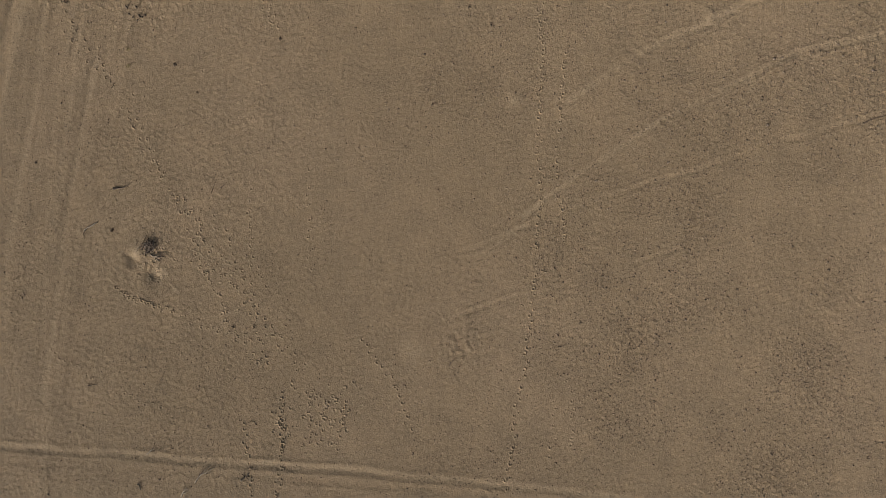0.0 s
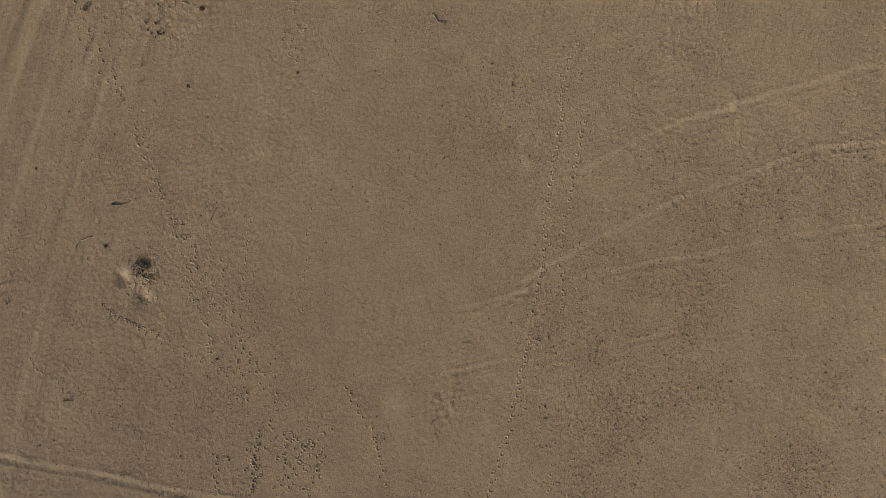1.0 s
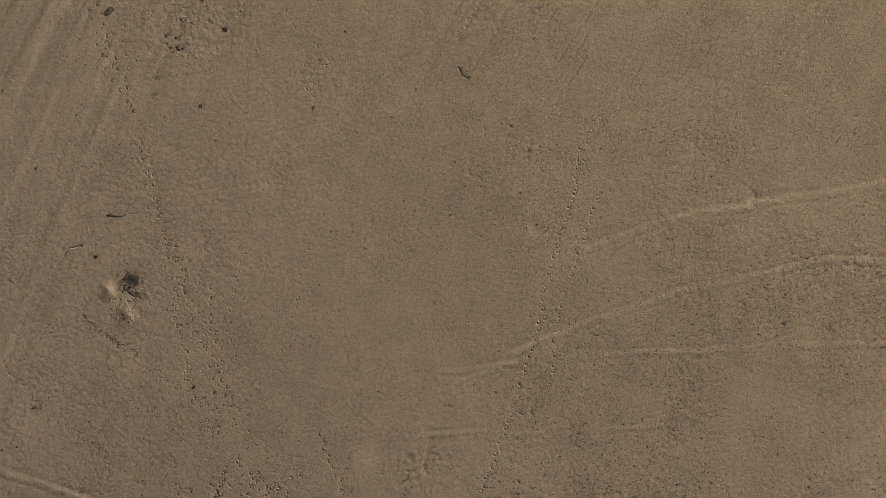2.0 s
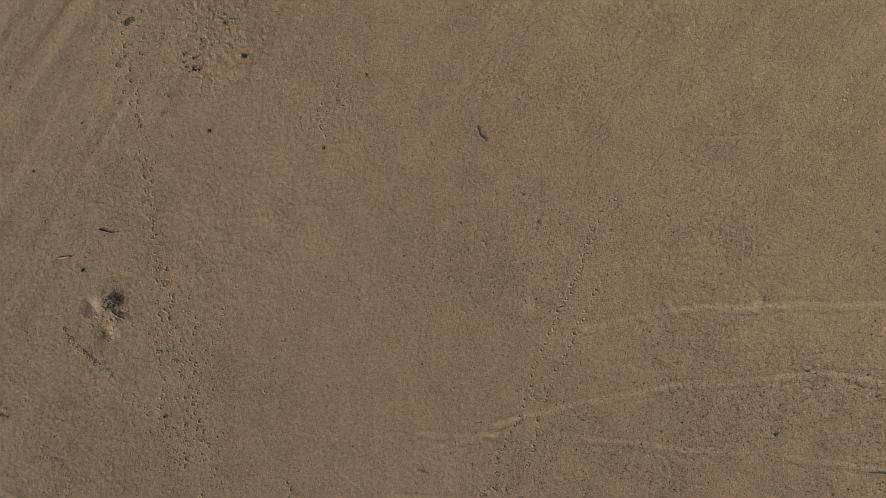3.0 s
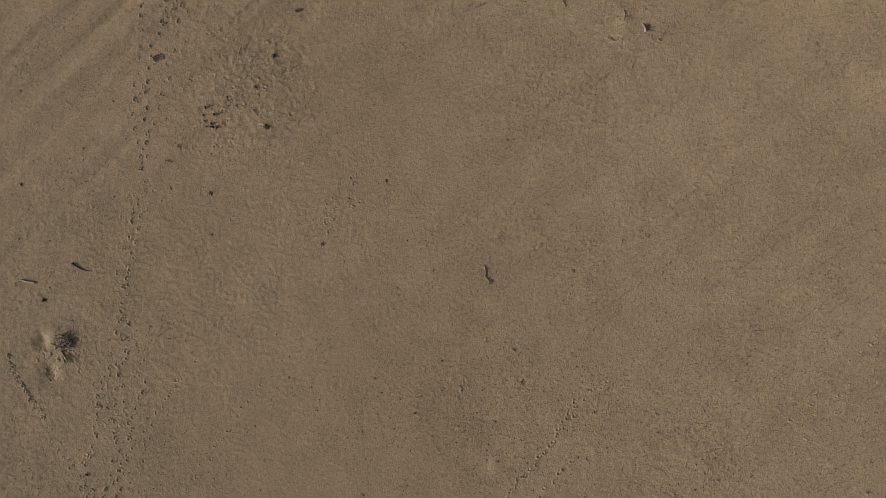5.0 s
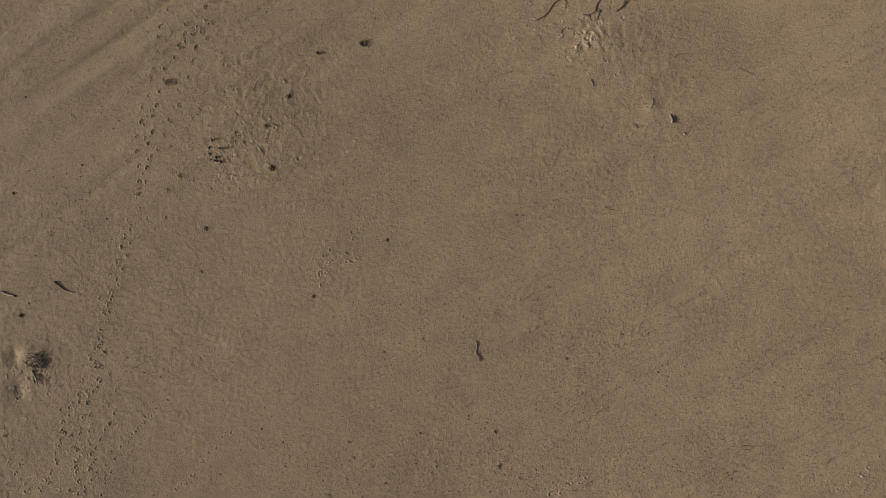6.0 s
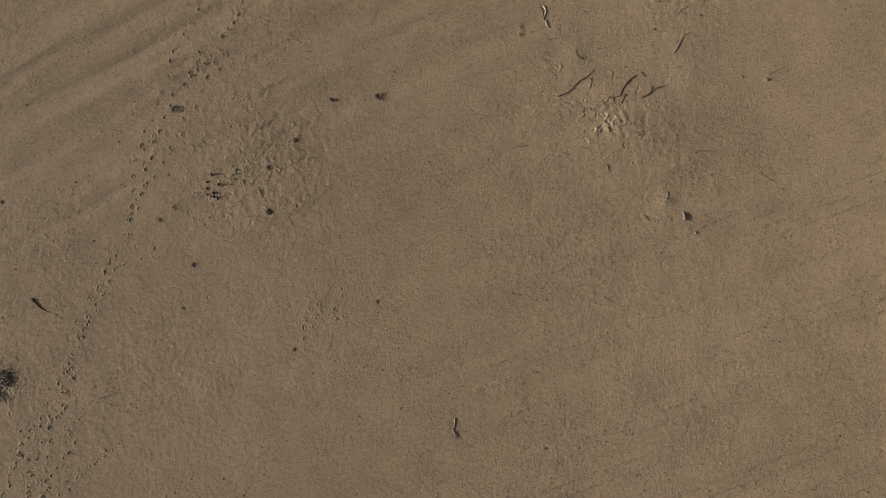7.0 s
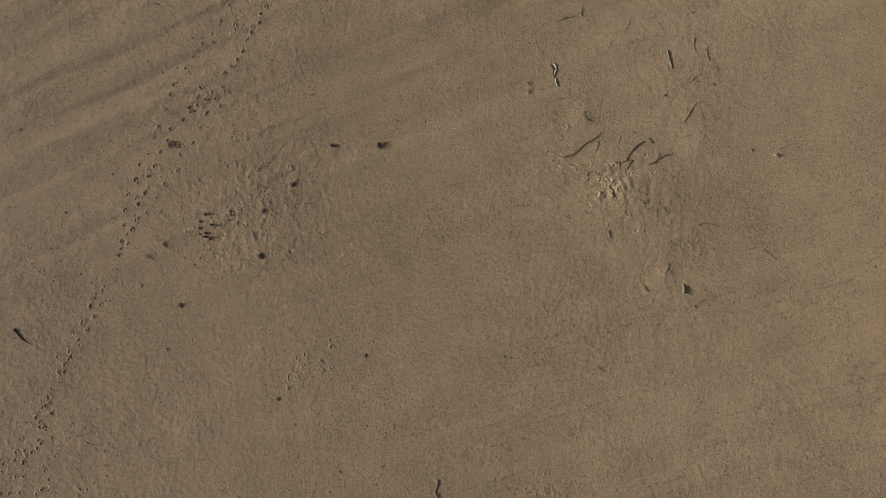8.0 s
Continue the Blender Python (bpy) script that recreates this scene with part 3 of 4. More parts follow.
    for name, value in (("loose_or_lit", pale), ("crumbly", soft_step(places[:, 1] + 0.25 * places[:, 0] - 12, 4.0)), ("grit", np.clip(grit(places[:, 0], places[:, 1]) - 0.6, 0, 1.2) / 1.2)):
        at = me.attributes.new(name, 'FLOAT', 'POINT')
        at.data.foreach_set("value", np.clip(value, 0, 1).astype(np.float32))
    me.materials.append(SAND)
    GRID.update(x=gx, y=gy, z=Z)
    return tagged(new("ground", me), "brown sandy ground with hoofprints, wheel ruts and low heaps", "ground", kind="structure")


ground = ground_sheet()


def ground_z(x, y):
    """The height of the finished ground at given places."""
    gx, gy, z = GRID["x"], GRID["y"], GRID["z"]
    i, j = np.clip(np.searchsorted(gx, x) - 1, 0, len(gx) - 2), np.clip(np.searchsorted(gy, y) - 1, 0, len(gy) - 2)
    u, v = (x - gx[i]) / (gx[i + 1] - gx[i]), (y - gy[j]) / (gy[j + 1] - gy[j])
    return (z[i, j] * (1 - u) + z[i + 1, j] * u) * (1 - v) + (z[i, j + 1] * (1 - u) + z[i + 1, j + 1] * u) * v


def z_at(x, y):
    return float(ground_z(np.array([x]), np.array([y]))[0])


# ---- helpers for the loose things ----
def part(name, bm, material, parent=None, label=""):
    me = bpy.data.meshes.new(name)
    bm.to_mesh(me)
    bm.free()
    me.materials.append(material)
    for p in me.polygons:
        p.use_smooth = True
    ob = new(name, me)
    if parent:
        ob.parent = parent
    if label:
        tagged(ob, label)
    return ob


def curve_points(pts, n):
    """A smooth line through the given places."""
    p = [Vector(q) for q in pts]
    p = [p[0] * 2 - p[1]] + p + [p[-1] * 2 - p[-2]]
    out = []
    for a, b, c, d in zip(p, p[1:], p[2:], p[3:]):
        for k in range(n):
            t = k / n
            out.append(0.5 * (2 * b + (c - a) * t + (2 * a - 5 * b + 4 * c - d) * t * t + (3 * b - a - 3 * c + d) * t ** 3))
    return out + [p[-2]]


def tube(bm, pts, r0, r1, sides=7, knob=0.18, n=4):
    """A knobbly, tapered, closed limb along the places."""
    line = curve_points(pts, n)
    rings = []
    for k, q in enumerate(line):
        t = (line[min(k + 1, len(line) - 1)] - line[max(k - 1, 0)]).normalized()
        a = t.cross(Vector((0.21, 0.13, 1)) if abs(t.z) < 0.9 else Vector((1, 0.2, 0))).normalized()
        b = t.cross(a)
        r = (r0 + (r1 - r0) * k / (len(line) - 1)) * (1 + random.uniform(-knob, knob))
        q = q + (a * random.uniform(-1, 1) + b * random.uniform(-1, 1)) * r * 0.35
        rings.append([bm.verts.new(q + (a * math.cos(w) + b * math.sin(w)) * r * random.uniform(1 - knob, 1 + knob)) for w in (2 * math.pi * s / sides for s in range(sides))])
    for p, q in zip(rings, rings[1:]):
        for s in range(sides):
            bm.faces.new((p[s], p[(s + 1) % sides], q[(s + 1) % sides], q[s]))
    bm.faces.new(rings[0][::-1])
    bm.faces.new(rings[-1])
    return bm


def lump(bm, at, size, rough=0.25, flat=0.7, level=2):
    """An uneven clod or stone."""
    made = bmesh.ops.create_icosphere(bm, subdivisions=level, radius=1)["verts"]
    off = Vector((random.uniform(-50, 50), random.uniform(-50, 50), 0))
    turn = Matrix.Rotation(random.uniform(0, 6.28), 3, 'Z')
    stretch = random.uniform(0.75, 1.35)
    for v in made:
        c = v.co * (1 + rough * 1.6 * noise.noise(v.co * 1.3 + off) + rough * 0.6 * noise.noise(v.co * 3.1 + off))
        v.co = Vector(at) + turn @ Vector((c.x * size * stretch, c.y * size, c.z * size * flat))


def lying(way, r, lift=0.0, ends=0.0):
    """Places on the sand along a way; ends: by how much its last place rises."""
    out = []
    for k, (x, y) in enumerate(way):
        out.append((x, y, z_at(x, y) + r * 0.45 + lift + ends * k / (len(way) - 1)))
    return out


def stick(way, r0, r1, material, label, name="stick", lift=0.0, ends=0.0, group="sticks on the sand"):
    """One bare stick, in one piece."""
    r0, r1 = 1.1 * r0, 1.1 * r1
    bm = tube(bmesh.new(), lying(way, r0, lift, ends), r0, r1, 7, 0.3)
    return tagged(part(name, bm, material), label, "stick", group)


def branch(ways, material, label, name="fallen_branch"):
    """A forked branch: the first way is its stem, the others its side twigs (way, thick, thin, rise)."""
    x, y = ways[0][0][0]
    root = new(name)
    root.location = (x, y, z_at(x, y))
    inv = Matrix.Translation(-Vector(root.location))
    for k, (way, r0, r1, rise) in enumerate(ways):
        r0, r1 = 1.02 * r0, 1.02 * r1
        bm = tube(bmesh.new(), lying(way, r0, 0.0, 0.8 * rise), r0, r1, 7, 0.3)
        bm.transform(inv)
        part("stem" if k == 0 else "side_twig", bm, BARK if k % 2 and material is WOOD_PALE else material, root)
    return tagged(root, label, "branch", "fallen branches")


# ---- sticks and branches ----
DARK, GREY, PALE = "dark brown stick lying on bare sand", "weathered grey stick lying on bare sand", "bleached pale stick lying on bare sand"
stick([(-26.78, 4.20), (-26.45, 4.25), (-26.1, 4.28), (-25.75, 4.42), (-25.35, 4.66)], 0.062, 0.008, WOOD_DARK, "short thick dark stick lying on sand")
branch([([(-28.95, 1.20), (-28.8, 1.42), (-28.42, 1.60), (-27.98, 1.84)], 0.058, 0.040, 0.03), ([(-28.92, 1.22), (-29.02, 1.02), (-28.9, 0.8)], 0.022, 0.009, 0.03)], WOOD_PALE, "bent bleached branch lying on the sand")
stick([(-28.68, -9.84), (-28.35, -9.76), (-28.0, -9.70)], 0.032, 0.018, WOOD_DARK, DARK, lift=0.03)
branch([([(-24.32, -14.62), (-24.03, -14.38), (-23.75, -14.10)], 0.042, 0.020, 0.06), ([(-24.1, -14.45), (-23.85, -14.4), (-23.65, -14.28)], 0.026, 0.010, 0.05)], WOOD_PALE, "small forked pale branch beside the wheel rut")
branch([([(-20.78, -16.52), (-20.41, -16.0), (-20.0, -15.79), (-19.32, -15.36)], 0.052, 0.023, 0.10), ([(-20.4, -16.0), (-20.2, -15.65), (-19.95, -15.45)], 0.032, 0.013, 0.12), ([(-20.1, -15.85), (-19.8, -15.85), (-19.5, -15.7)], 0.029, 0.010, 0.1), ([(-20.62, -16.3), (-20.45, -15.95), (-20.38, -15.7)], 0.034, 0.014, 0.1), ([(-20.3, -15.95), (-20.0, -15.6), (-19.6, -15.25)], 0.030, 0.012, 0.12)], WOOD_PALE, "forked bleached branch lying across the wheel rut")
branch([([(-21.8, -17.54), (-21.57, -17.11), (-21.34, -16.88)], 0.046, 0.020, 0.12), ([(-21.6, -17.2), (-21.6, -16.95), (-21.5, -16.8)], 0.032, 0.013, 0.1), ([(-21.7, -17.35), (-21.42, -17.2), (-21.2, -16.95)], 0.03, 0.012, 0.08)], WOOD_PALE, "short forked bleached branch lying on the sand")
stick([(-24.93, -16.72), (-24.85, -16.95), (-24.76, -17.15)], 0.042, 0.020, WOOD_GREY, GREY, lift=0.03)
branch([([(-17.45, -16.28), (-17.09, -15.98), (-16.9, -15.74)], 0.052, 0.020, 0.1), ([(-17.2, -16.05), (-17.35, -15.8)], 0.036, 0.016, 0.1), ([(-17.1, -16.0), (-16.9, -16.15)], 0.032, 0.013, 0.08)], WOOD_DARK, "dark knotted branch lying beside the wheel rut")
branch([([(-5.88, 19.42), (-5.55, 19.10), (-5.42, 18.92), (-5.05, 18.78), (-4.93, 18.6)], 0.036, 0.013, 0.04), ([(-5.3, 18.9), (-5.0, 18.98), (-4.85, 18.85)], 0.017, 0.007, 0.02)], WOOD_GREY, "crooked greyish brown branch lying on open sand")
branch([([(-2.86, -8.06), (-2.68, -7.77), (-2.47, -7.58)], 0.036, 0.014, 0.09), ([(-2.7, -7.8), (-2.88, -7.72)], 0.025, 0.011, 0.05)], WOOD_DARK, "short dark twig with a stub, on sand")
stick([(-1.43, -2.34), (-1.15, -2.30), (-0.86, -2.20)], 0.022, 0.010, WOOD_DARK, DARK, lift=0.02)
# thin dark rod added for the line of shade along the rut's lower edge
stick([(24.0, 8.08), (24.63, 8.35), (25.5, 8.56)], 0.024, 0.014, WOOD_DARK, DARK)
branch([([(-23.02, 40.02), (-22.91, 40.32), (-22.9, 40.56), (-22.73, 40.79), (-22.70, 41.09)], 0.032, 0.014, 0.05), ([(-22.9, 40.4), (-23.15, 40.55)], 0.025, 0.011, 0.09)], WOOD_GREY, "crooked grey branch with a side stub, on sand")
stick([(-22.85, 41.7), (-22.5, 41.38), (-22.21, 41.47), (-21.9, 41.46)], 0.026, 0.013, WOOD_GREY, "kinked grey stick lying on bare sand")
stick([(-20.2, 42.72), (-20.36, 43.03), (-20.58, 43.46)], 0.026, 0.019, WOOD_GREY, PALE)
stick([(-19.43, 44.6), (-19.2, 44.56), (-18.95, 44.50)], 0.019, 0.009, WOOD_GREY, GREY)
stick([(-17.95, 44.02), (-17.43, 43.79), (-16.9, 43.62)], 0.042, 0.030, WOOD_GREY, "thick weathered grey log lying on bare sand", "log")
stick([(-17.62, 45.7), (-17.31, 45.39), (-16.96, 45.26)], 0.036, 0.024, WOOD_GREY, "short curved pale log lying on sand", "log")
stick([(-16.72, 45.82), (-16.39, 45.65), (-16.07, 45.54)], 0.031, 0.019, WOOD_GREY, PALE)
stick([(-15.69, 45.62), (-15.5, 45.66), (-15.25, 45.58)], 0.028, 0.021, WOOD_GREY, "short stubby pale stick lying on sand")
branch([([(-15.68, 43.9), (-15.73, 44.29), (-15.69, 44.75)], 0.028, 0.009, 0.06), ([(-15.72, 44.1), (-15.5, 44.2), (-15.4, 44.35)], 0.021, 0.009, 0.06), ([(-15.7, 44.15), (-15.9, 44.25)], 0.019, 0.009, 0.07)], BARK, "brown forked branch lying on bare sand")
stick([(-14.1, 42.32), (-14.31, 42.87), (-14.5, 43.32), (-14.44, 43.7)], 0.026, 0.015, WOOD_GREY, "long weathered grey stick lying on sand")
branch([([(-21.12, 38.44), (-20.8, 38.38), (-20.62, 38.12), (-20.47, 37.88), (-20.33, 37.97), (-19.95, 37.81), (-19.67, 37.97), (-19.42, 38.24)], 0.047, 0.022, 0.0), ([(-20.5, 37.95), (-20.66, 38.05), (-20.92, 38.22), (-21.22, 38.18)], 0.040, 0.022, 0.02)], WOOD_PALE, "twisted bleached branch with a looped fork, on sand")
stick([(-19.33, 37.33), (-19.22, 37.55), (-19.08, 37.78)], 0.022, 0.012, BARK, DARK)
stick([(-20.35, 36.85), (-20.25, 37.0)], 0.029, 0.022, WOOD_DARK, "short dark chip of wood on sand")
branch([([(-16.42, 35.7), (-16.24, 36.13), (-16.21, 36.51), (-16.31, 37.09), (-16.24, 37.63), (-16.25, 37.95), (-16.36, 38.25)], 0.036, 0.013, 0.03), ([(-16.23, 36.3), (-16.1, 36.1), (-16.12, 35.9)], 0.018, 0.009, 0.02)], BARK, "long thin crooked brown branch on sand")
branch([([(-14.53, 37.76), (-14.24, 38.12), (-14.14, 38.43), (-13.92, 38.72)], 0.034, 0.018, 0.03), ([(-14.17, 38.38), (-14.36, 38.68), (-14.45, 39.05), (-14.53, 39.43), (-14.49, 39.85)], 0.034, 0.016, 0.03), ([(-13.99, 38.63), (-13.9, 38.38), (-13.78, 38.08)], 0.028, 0.016, 0.02), ([(-14.36, 38.0), (-14.15, 37.9), (-13.97, 37.8)], 0.026, 0.016, 0.02)], BARK, "large forked brown branch on a churned sand heap")
branch([([(-13.29, 39.2), (-13.19, 39.69), (-13.21, 39.98), (-13.1, 40.41), (-12.95, 40.74)], 0.036, 0.013, 0.03), ([(-13.2, 39.8), (-13.35, 40.0), (-13.38, 40.2)], 0.018, 0.009, 0.02)], BARK, "thin crooked brown branch lying on sand")
stick([(-14.45, 40.12), (-14.3, 40.16), (-14.12, 40.18)], 0.040, 0.025, WOOD_DARK, "short dark stick lying on sand")
stick([(-10.85, 38.5), (-10.62, 38.42), (-10.38, 38.52)], 0.022, 0.011, WOOD_DARK, "small curved dark twig on sand")
stick([(-8.88, 39.42), (-8.86, 39.69), (-8.64, 39.99), (-8.3, 40.28)], 0.025, 0.009, BARK, "thin curved brown twig on sand")
stick([(-11.57, 35.2), (-11.4, 35.15), (-11.2, 35.06)], 0.043, 0.025, WOOD_GREY, "short grey stick on sand")
stick([(-13.43, 41.6), (-13.32, 41.9), (-13.2, 42.2)], 0.018, 0.009, BARK, "thin brown twig on sand")
stick([(-14.8, 36.1), (-14.84, 36.35), (-14.76, 36.6)], 0.029, 0.014, BARK, "small curved brown twig on sand")
stick([(-5.75, 41.56), (-5.33, 41.66), (-4.83, 41.79)], 0.025, 0.014, WOOD_DARK, "straight dark twig on sand")
stick([(-7.89, 35.02), (-7.7, 34.98), (-7.52, 35.02)], 0.032, 0.022, WOOD_DARK, "short dark stick on sand")
stick([(-9.72, 45.6), (-9.66, 45.95), (-9.55, 46.35), (-9.35, 46.65)], 0.022, 0.009, BARK, "thin curved brown twig on sand")
branch([([(-5.87, 30.28), (-5.54, 30.34), (-5.02, 30.69)], 0.029, 0.010, 0.0), ([(-5.6, 30.32), (-5.72, 30.5)], 0.025, 0.013, 0.12)], BARK, "thin brown twig with a raised stub, on sand")
stick([(-6.08, 31.92), (-5.85, 31.98), (-5.6, 32.06)], 0.018, 0.009, WOOD_DARK, "thin dark twig on sand")
branch([([(-17.85, 38.15), (-17.6, 38.02), (-17.35, 37.95)], 0.022, 0.012, 0.02), ([(-17.4, 37.97), (-17.18, 38.08)], 0.034, 0.022, 0.05)], BARK, "half-buried brown branch on a low sand heap")
stick([(-26.08, 20.95), (-26.15, 21.3), (-26.26, 21.62)], 0.025, 0.013, WOOD_DARK, "straight dark twig on trodden sand", ends=0.10)
stick([(-22.87, 22.15), (-22.7, 22.4), (-22.5, 22.65)], 0.025, 0.014, WOOD_DARK, "straight dark twig on trodden sand")
stick([(-21.05, 21.86), (-20.8, 21.92), (-20.54, 22.02)], 0.020, 0.010, WOOD_DARK, "thin dark twig on trodden sand")
branch([([(-23.4, 18.75), (-23.1, 18.68), (-22.83, 18.56)], 0.022, 0.012, 0.02), ([(-23.05, 18.66), (-22.9, 18.8)], 0.022, 0.011, 0.06)], WOOD_PALE, "small forked pale branch on trodden sand")
branch([([(-15.7, 31.88), (-15.45, 32.2), (-15.25, 32.55)], 0.029, 0.011, 0.03), ([(-15.5, 32.15), (-15.62, 32.35)], 0.018, 0.009, 0.03)], WOOD_DARK, "dark forked twig on sand")
stick([(-19.6, 3.85), (-19.45, 4.25), (-19.27, 4.65)], 0.022, 0.009, BARK, "thin brown twig on sand")
stick([(9.0, 25.6), (9.2, 25.8), (9.45, 25.95)], 0.022, 0.014, WOOD_DARK, DARK)
stick([(9.1, 25.42), (9.3, 25.6), (9.5, 25.72)], 0.022, 0.014, WOOD_DARK, DARK)
stick([(-24.6, 11.78), (-24.5, 11.7), (-24.42, 11.62)], 0.025, 0.018, WOOD_DARK, "short dark stick on sand")
stick([(-18.95, 4.2), (-18.75, 4.32), (-18.55, 4.5)], 0.022, 0.011, WOOD_DARK, "thin dark twig on sand")

for way, r in [([(-13.28, 34.79), (-13.02, 34.88), (-12.89, 35.01)], 0.022),
               ([(-13.66, 33.77), (-13.28, 33.97)], 0.018),
               ([(-13.26, 33.01), (-12.92, 33.43)], 0.018),
               ([(-16.03, 37.75), (-15.79, 37.65)], 0.03),
               ([(-11.99, 37.63), (-11.65, 37.77)], 0.03),
               ([(-15.3, 39.64), (-15.12, 39.71)], 0.03),
               ([(-37.98, 21.54), (-37.68, 21.83)], 0.03),
               ([(-13.75, 35.41), (-13.9, 35.47)], 0.03),
               ([(-13.86, 34.86), (-13.79, 34.97)], 0.03),
               ([(-15.57, 36.19), (-15.2, 36.36)], 0.02),
               ([(-10.9, 37.99), (-11.05, 38.17)], 0.03),
               ([(-28.02, 25.9), (-27.79, 26.27)], 0.025),
               ([(-15.1, 38.87), (-14.91, 39.12)], 0.02)]:
    stick(way, r, 0.5 * r, BARK, "thin brown twig on sand")


stick([(-8.23, 36.85), (-8.02, 36.68), (-7.86, 36.31)], 0.034, 0.020, WOOD_PALE, "short curved pale stick on sand")

# ---- dead shrubs ----
def dead_bush(cx, cy):
    """A burnt shrub: root crown, upright and leaning charred stems, some lying."""
    root = new("dead_bush")
    z = z_at(cx, cy)
    root.location = (cx, cy, z)
    bm = bmesh.new()
    for _ in range(4):
        a, d = random.uniform(0, 6.28), random.uniform(0, 0.34)
        lump(bm, (d * math.cos(a), d * math.sin(a), 0.02), random.uniform(0.04, 0.08), 0.4, 0.6)
    part("root_crown", bm, WOOD_DARK, root, "charred root crown")
    for k in range(24):
        a = radians(random.gauss(52, 38)) + (math.pi if k % 5 == 0 else 0)
        d, b = random.uniform(0.1, 0.72), random.uniform(0, 6.28)
        p = Vector((d * math.cos(b), 0.8 * d * math.sin(b), random.uniform(0.0, 0.05)))
        n, rise = random.uniform(0.35, 0.85), random.uniform(0.0, 0.06)
        way = Vector((math.cos(a), math.sin(a), 0))
        p -= way * n * 0.4
        bend = Vector((random.uniform(-.07, .07), random.uniform(-.07, .07), 0.05))
        part("stem", tube(bmesh.new(), [p, p + way * n * 0.5 + Vector((0, 0, rise * 0.5)) + bend, p + way * n + Vector((0, 0, rise))], random.uniform(0.03, 0.055), 0.016, 6, 0.25, 3), (WOOD_DARK, WOOD_DARK, BARK, WOOD_DARK, WOOD_GREY)[k % 5], root)
    for k in range(3):
        a, d, h = random.uniform(0, 6.28), random.uniform(0.1, 0.5), random.uniform(0.06, 0.13)
        p = Vector((d * math.cos(a), d * math.sin(a), -0.03))
        part("stub", tube(bmesh.new(), [p, p + Vector((0.05 * math.cos(a), 0.05 * math.sin(a), h * 0.5)), p + Vector((0.13 * math.cos(a), 0.13 * math.sin(a), h))], random.uniform(0.04, 0.06), 0.025, 6, 0.25, 3), WOOD_DARK, root)
    return tagged(root, "burnt dead bush with charred stems in pale sand", "dead bush")


dead_bush(-24.25, 0.02)
branch([([(-23.95, -0.45), (-23.65, -0.72), (-23.3, -0.95)], 0.06, 0.03, 0.0), ([(-23.8, -0.55), (-23.4, -0.62), (-22.95, -0.6)], 0.045, 0.02, 0.22), ([(-23.75, -0.6), (-23.35, -0.72), (-23.0, -0.85)], 0.04, 0.018, 0.10)], WOOD_GREY, "grey forked branch lying beside the burnt bush")


def stub_shrub(stubs, label):
    """The upright stubs that are left of a shrub; stubs: x, y, height, lean."""
    x0, y0 = stubs[0][:2]
    root = new("shrub_stump")
    root.location = (x0, y0, 0)
    for x, y, h, lean in stubs:
        z, a = z_at(x, y), random.uniform(0, 6.28)
        p = Vector((x - x0, y - y0, z - 0.04))
        e = p + Vector((lean * math.cos(a), lean * math.sin(a), h))
        stub = part("stub", tube(bmesh.new(), [p, (p + e) / 2 + Vector((random.uniform(-.02, .02), random.uniform(-.02, .02), 0)), e], random.uniform(0.055, 0.075), 0.04, 7, 0.25, 3), WOOD_DARK, root)
        if h > 0.3:
            part("side_twig", tube(bmesh.new(), [(p + e) / 2, (p + e) / 2 + Vector((0.1 * math.cos(a + 2), 0.1 * math.sin(a + 2), 0.08))], 0.02, 0.01, 6, 0.2, 3), WOOD_DARK, stub)
    return tagged(root, label, "shrub stump", "remains of shrubs")


stub_shrub([(-25.77, 17.04, 0.28, 0.10), (-25.56, 16.61, 0.12, 0.08), (-25.05, 17.05, 0.32, 0.06), (-24.85, 16.53, 0.20, 0.08), (-24.65, 16.40, 0.33, 0.10), (-25.02, 16.13, 0.13, 0.06), (-24.45, 16.48, 0.16, 0.10), (-25.3, 16.35, 0.06, 0.05)], "dark upright stubs of a dead shrub in trodden sand")
stub_shrub([(-24.97, 18.36, 0.14, 0.08), (-24.82, 18.28, 0.08, 0.08), (-24.7, 18.42, 0.07, 0.05)], "low dark stubs of a dead shrub in trodden sand")


def twig_tuft(cx, cy, r, h, count, label):
    root = new("twig_tuft")
    root.location = (cx, cy, z_at(cx, cy))
    bm = bmesh.new()
    for _ in range(3):
        lump(bm, (random.uniform(-r, r) * 0.4, random.uniform(-r, r) * 0.4, 0.01), r * 0.24, 0.4, 0.6)
    part("root_crown", bm, BARK, root)
    for k in range(count):
        a = 2 * math.pi * k / count + random.uniform(-0.3, 0.3)
        p = Vector((0.3 * r * math.cos(a), 0.3 * r * math.sin(a), 0))
        e = Vector((r * random.uniform(0.5, 1.1) * math.cos(a), r * random.uniform(0.5, 1.1) * math.sin(a), h * random.uniform(0.45, 1)))
        part("stem", tube(bmesh.new(), [p, (p + e) / 2 + Vector((0, 0, 0.06)), e], 0.024, 0.01, 5, 0.25, 3), WOOD_GREY if k % 2 == 0 else BARK, root)
    return tagged(root, label, "dead shrub", "remains of shrubs")


twig_tuft(-23.1, 27.62, 0.30, 0.17, 22, "small dry shrub of bare brown twigs on sand")
twig_tuft(-24.72, 25.35, 0.15, 0.10, 12, "low clump of bare dry twigs on sand")


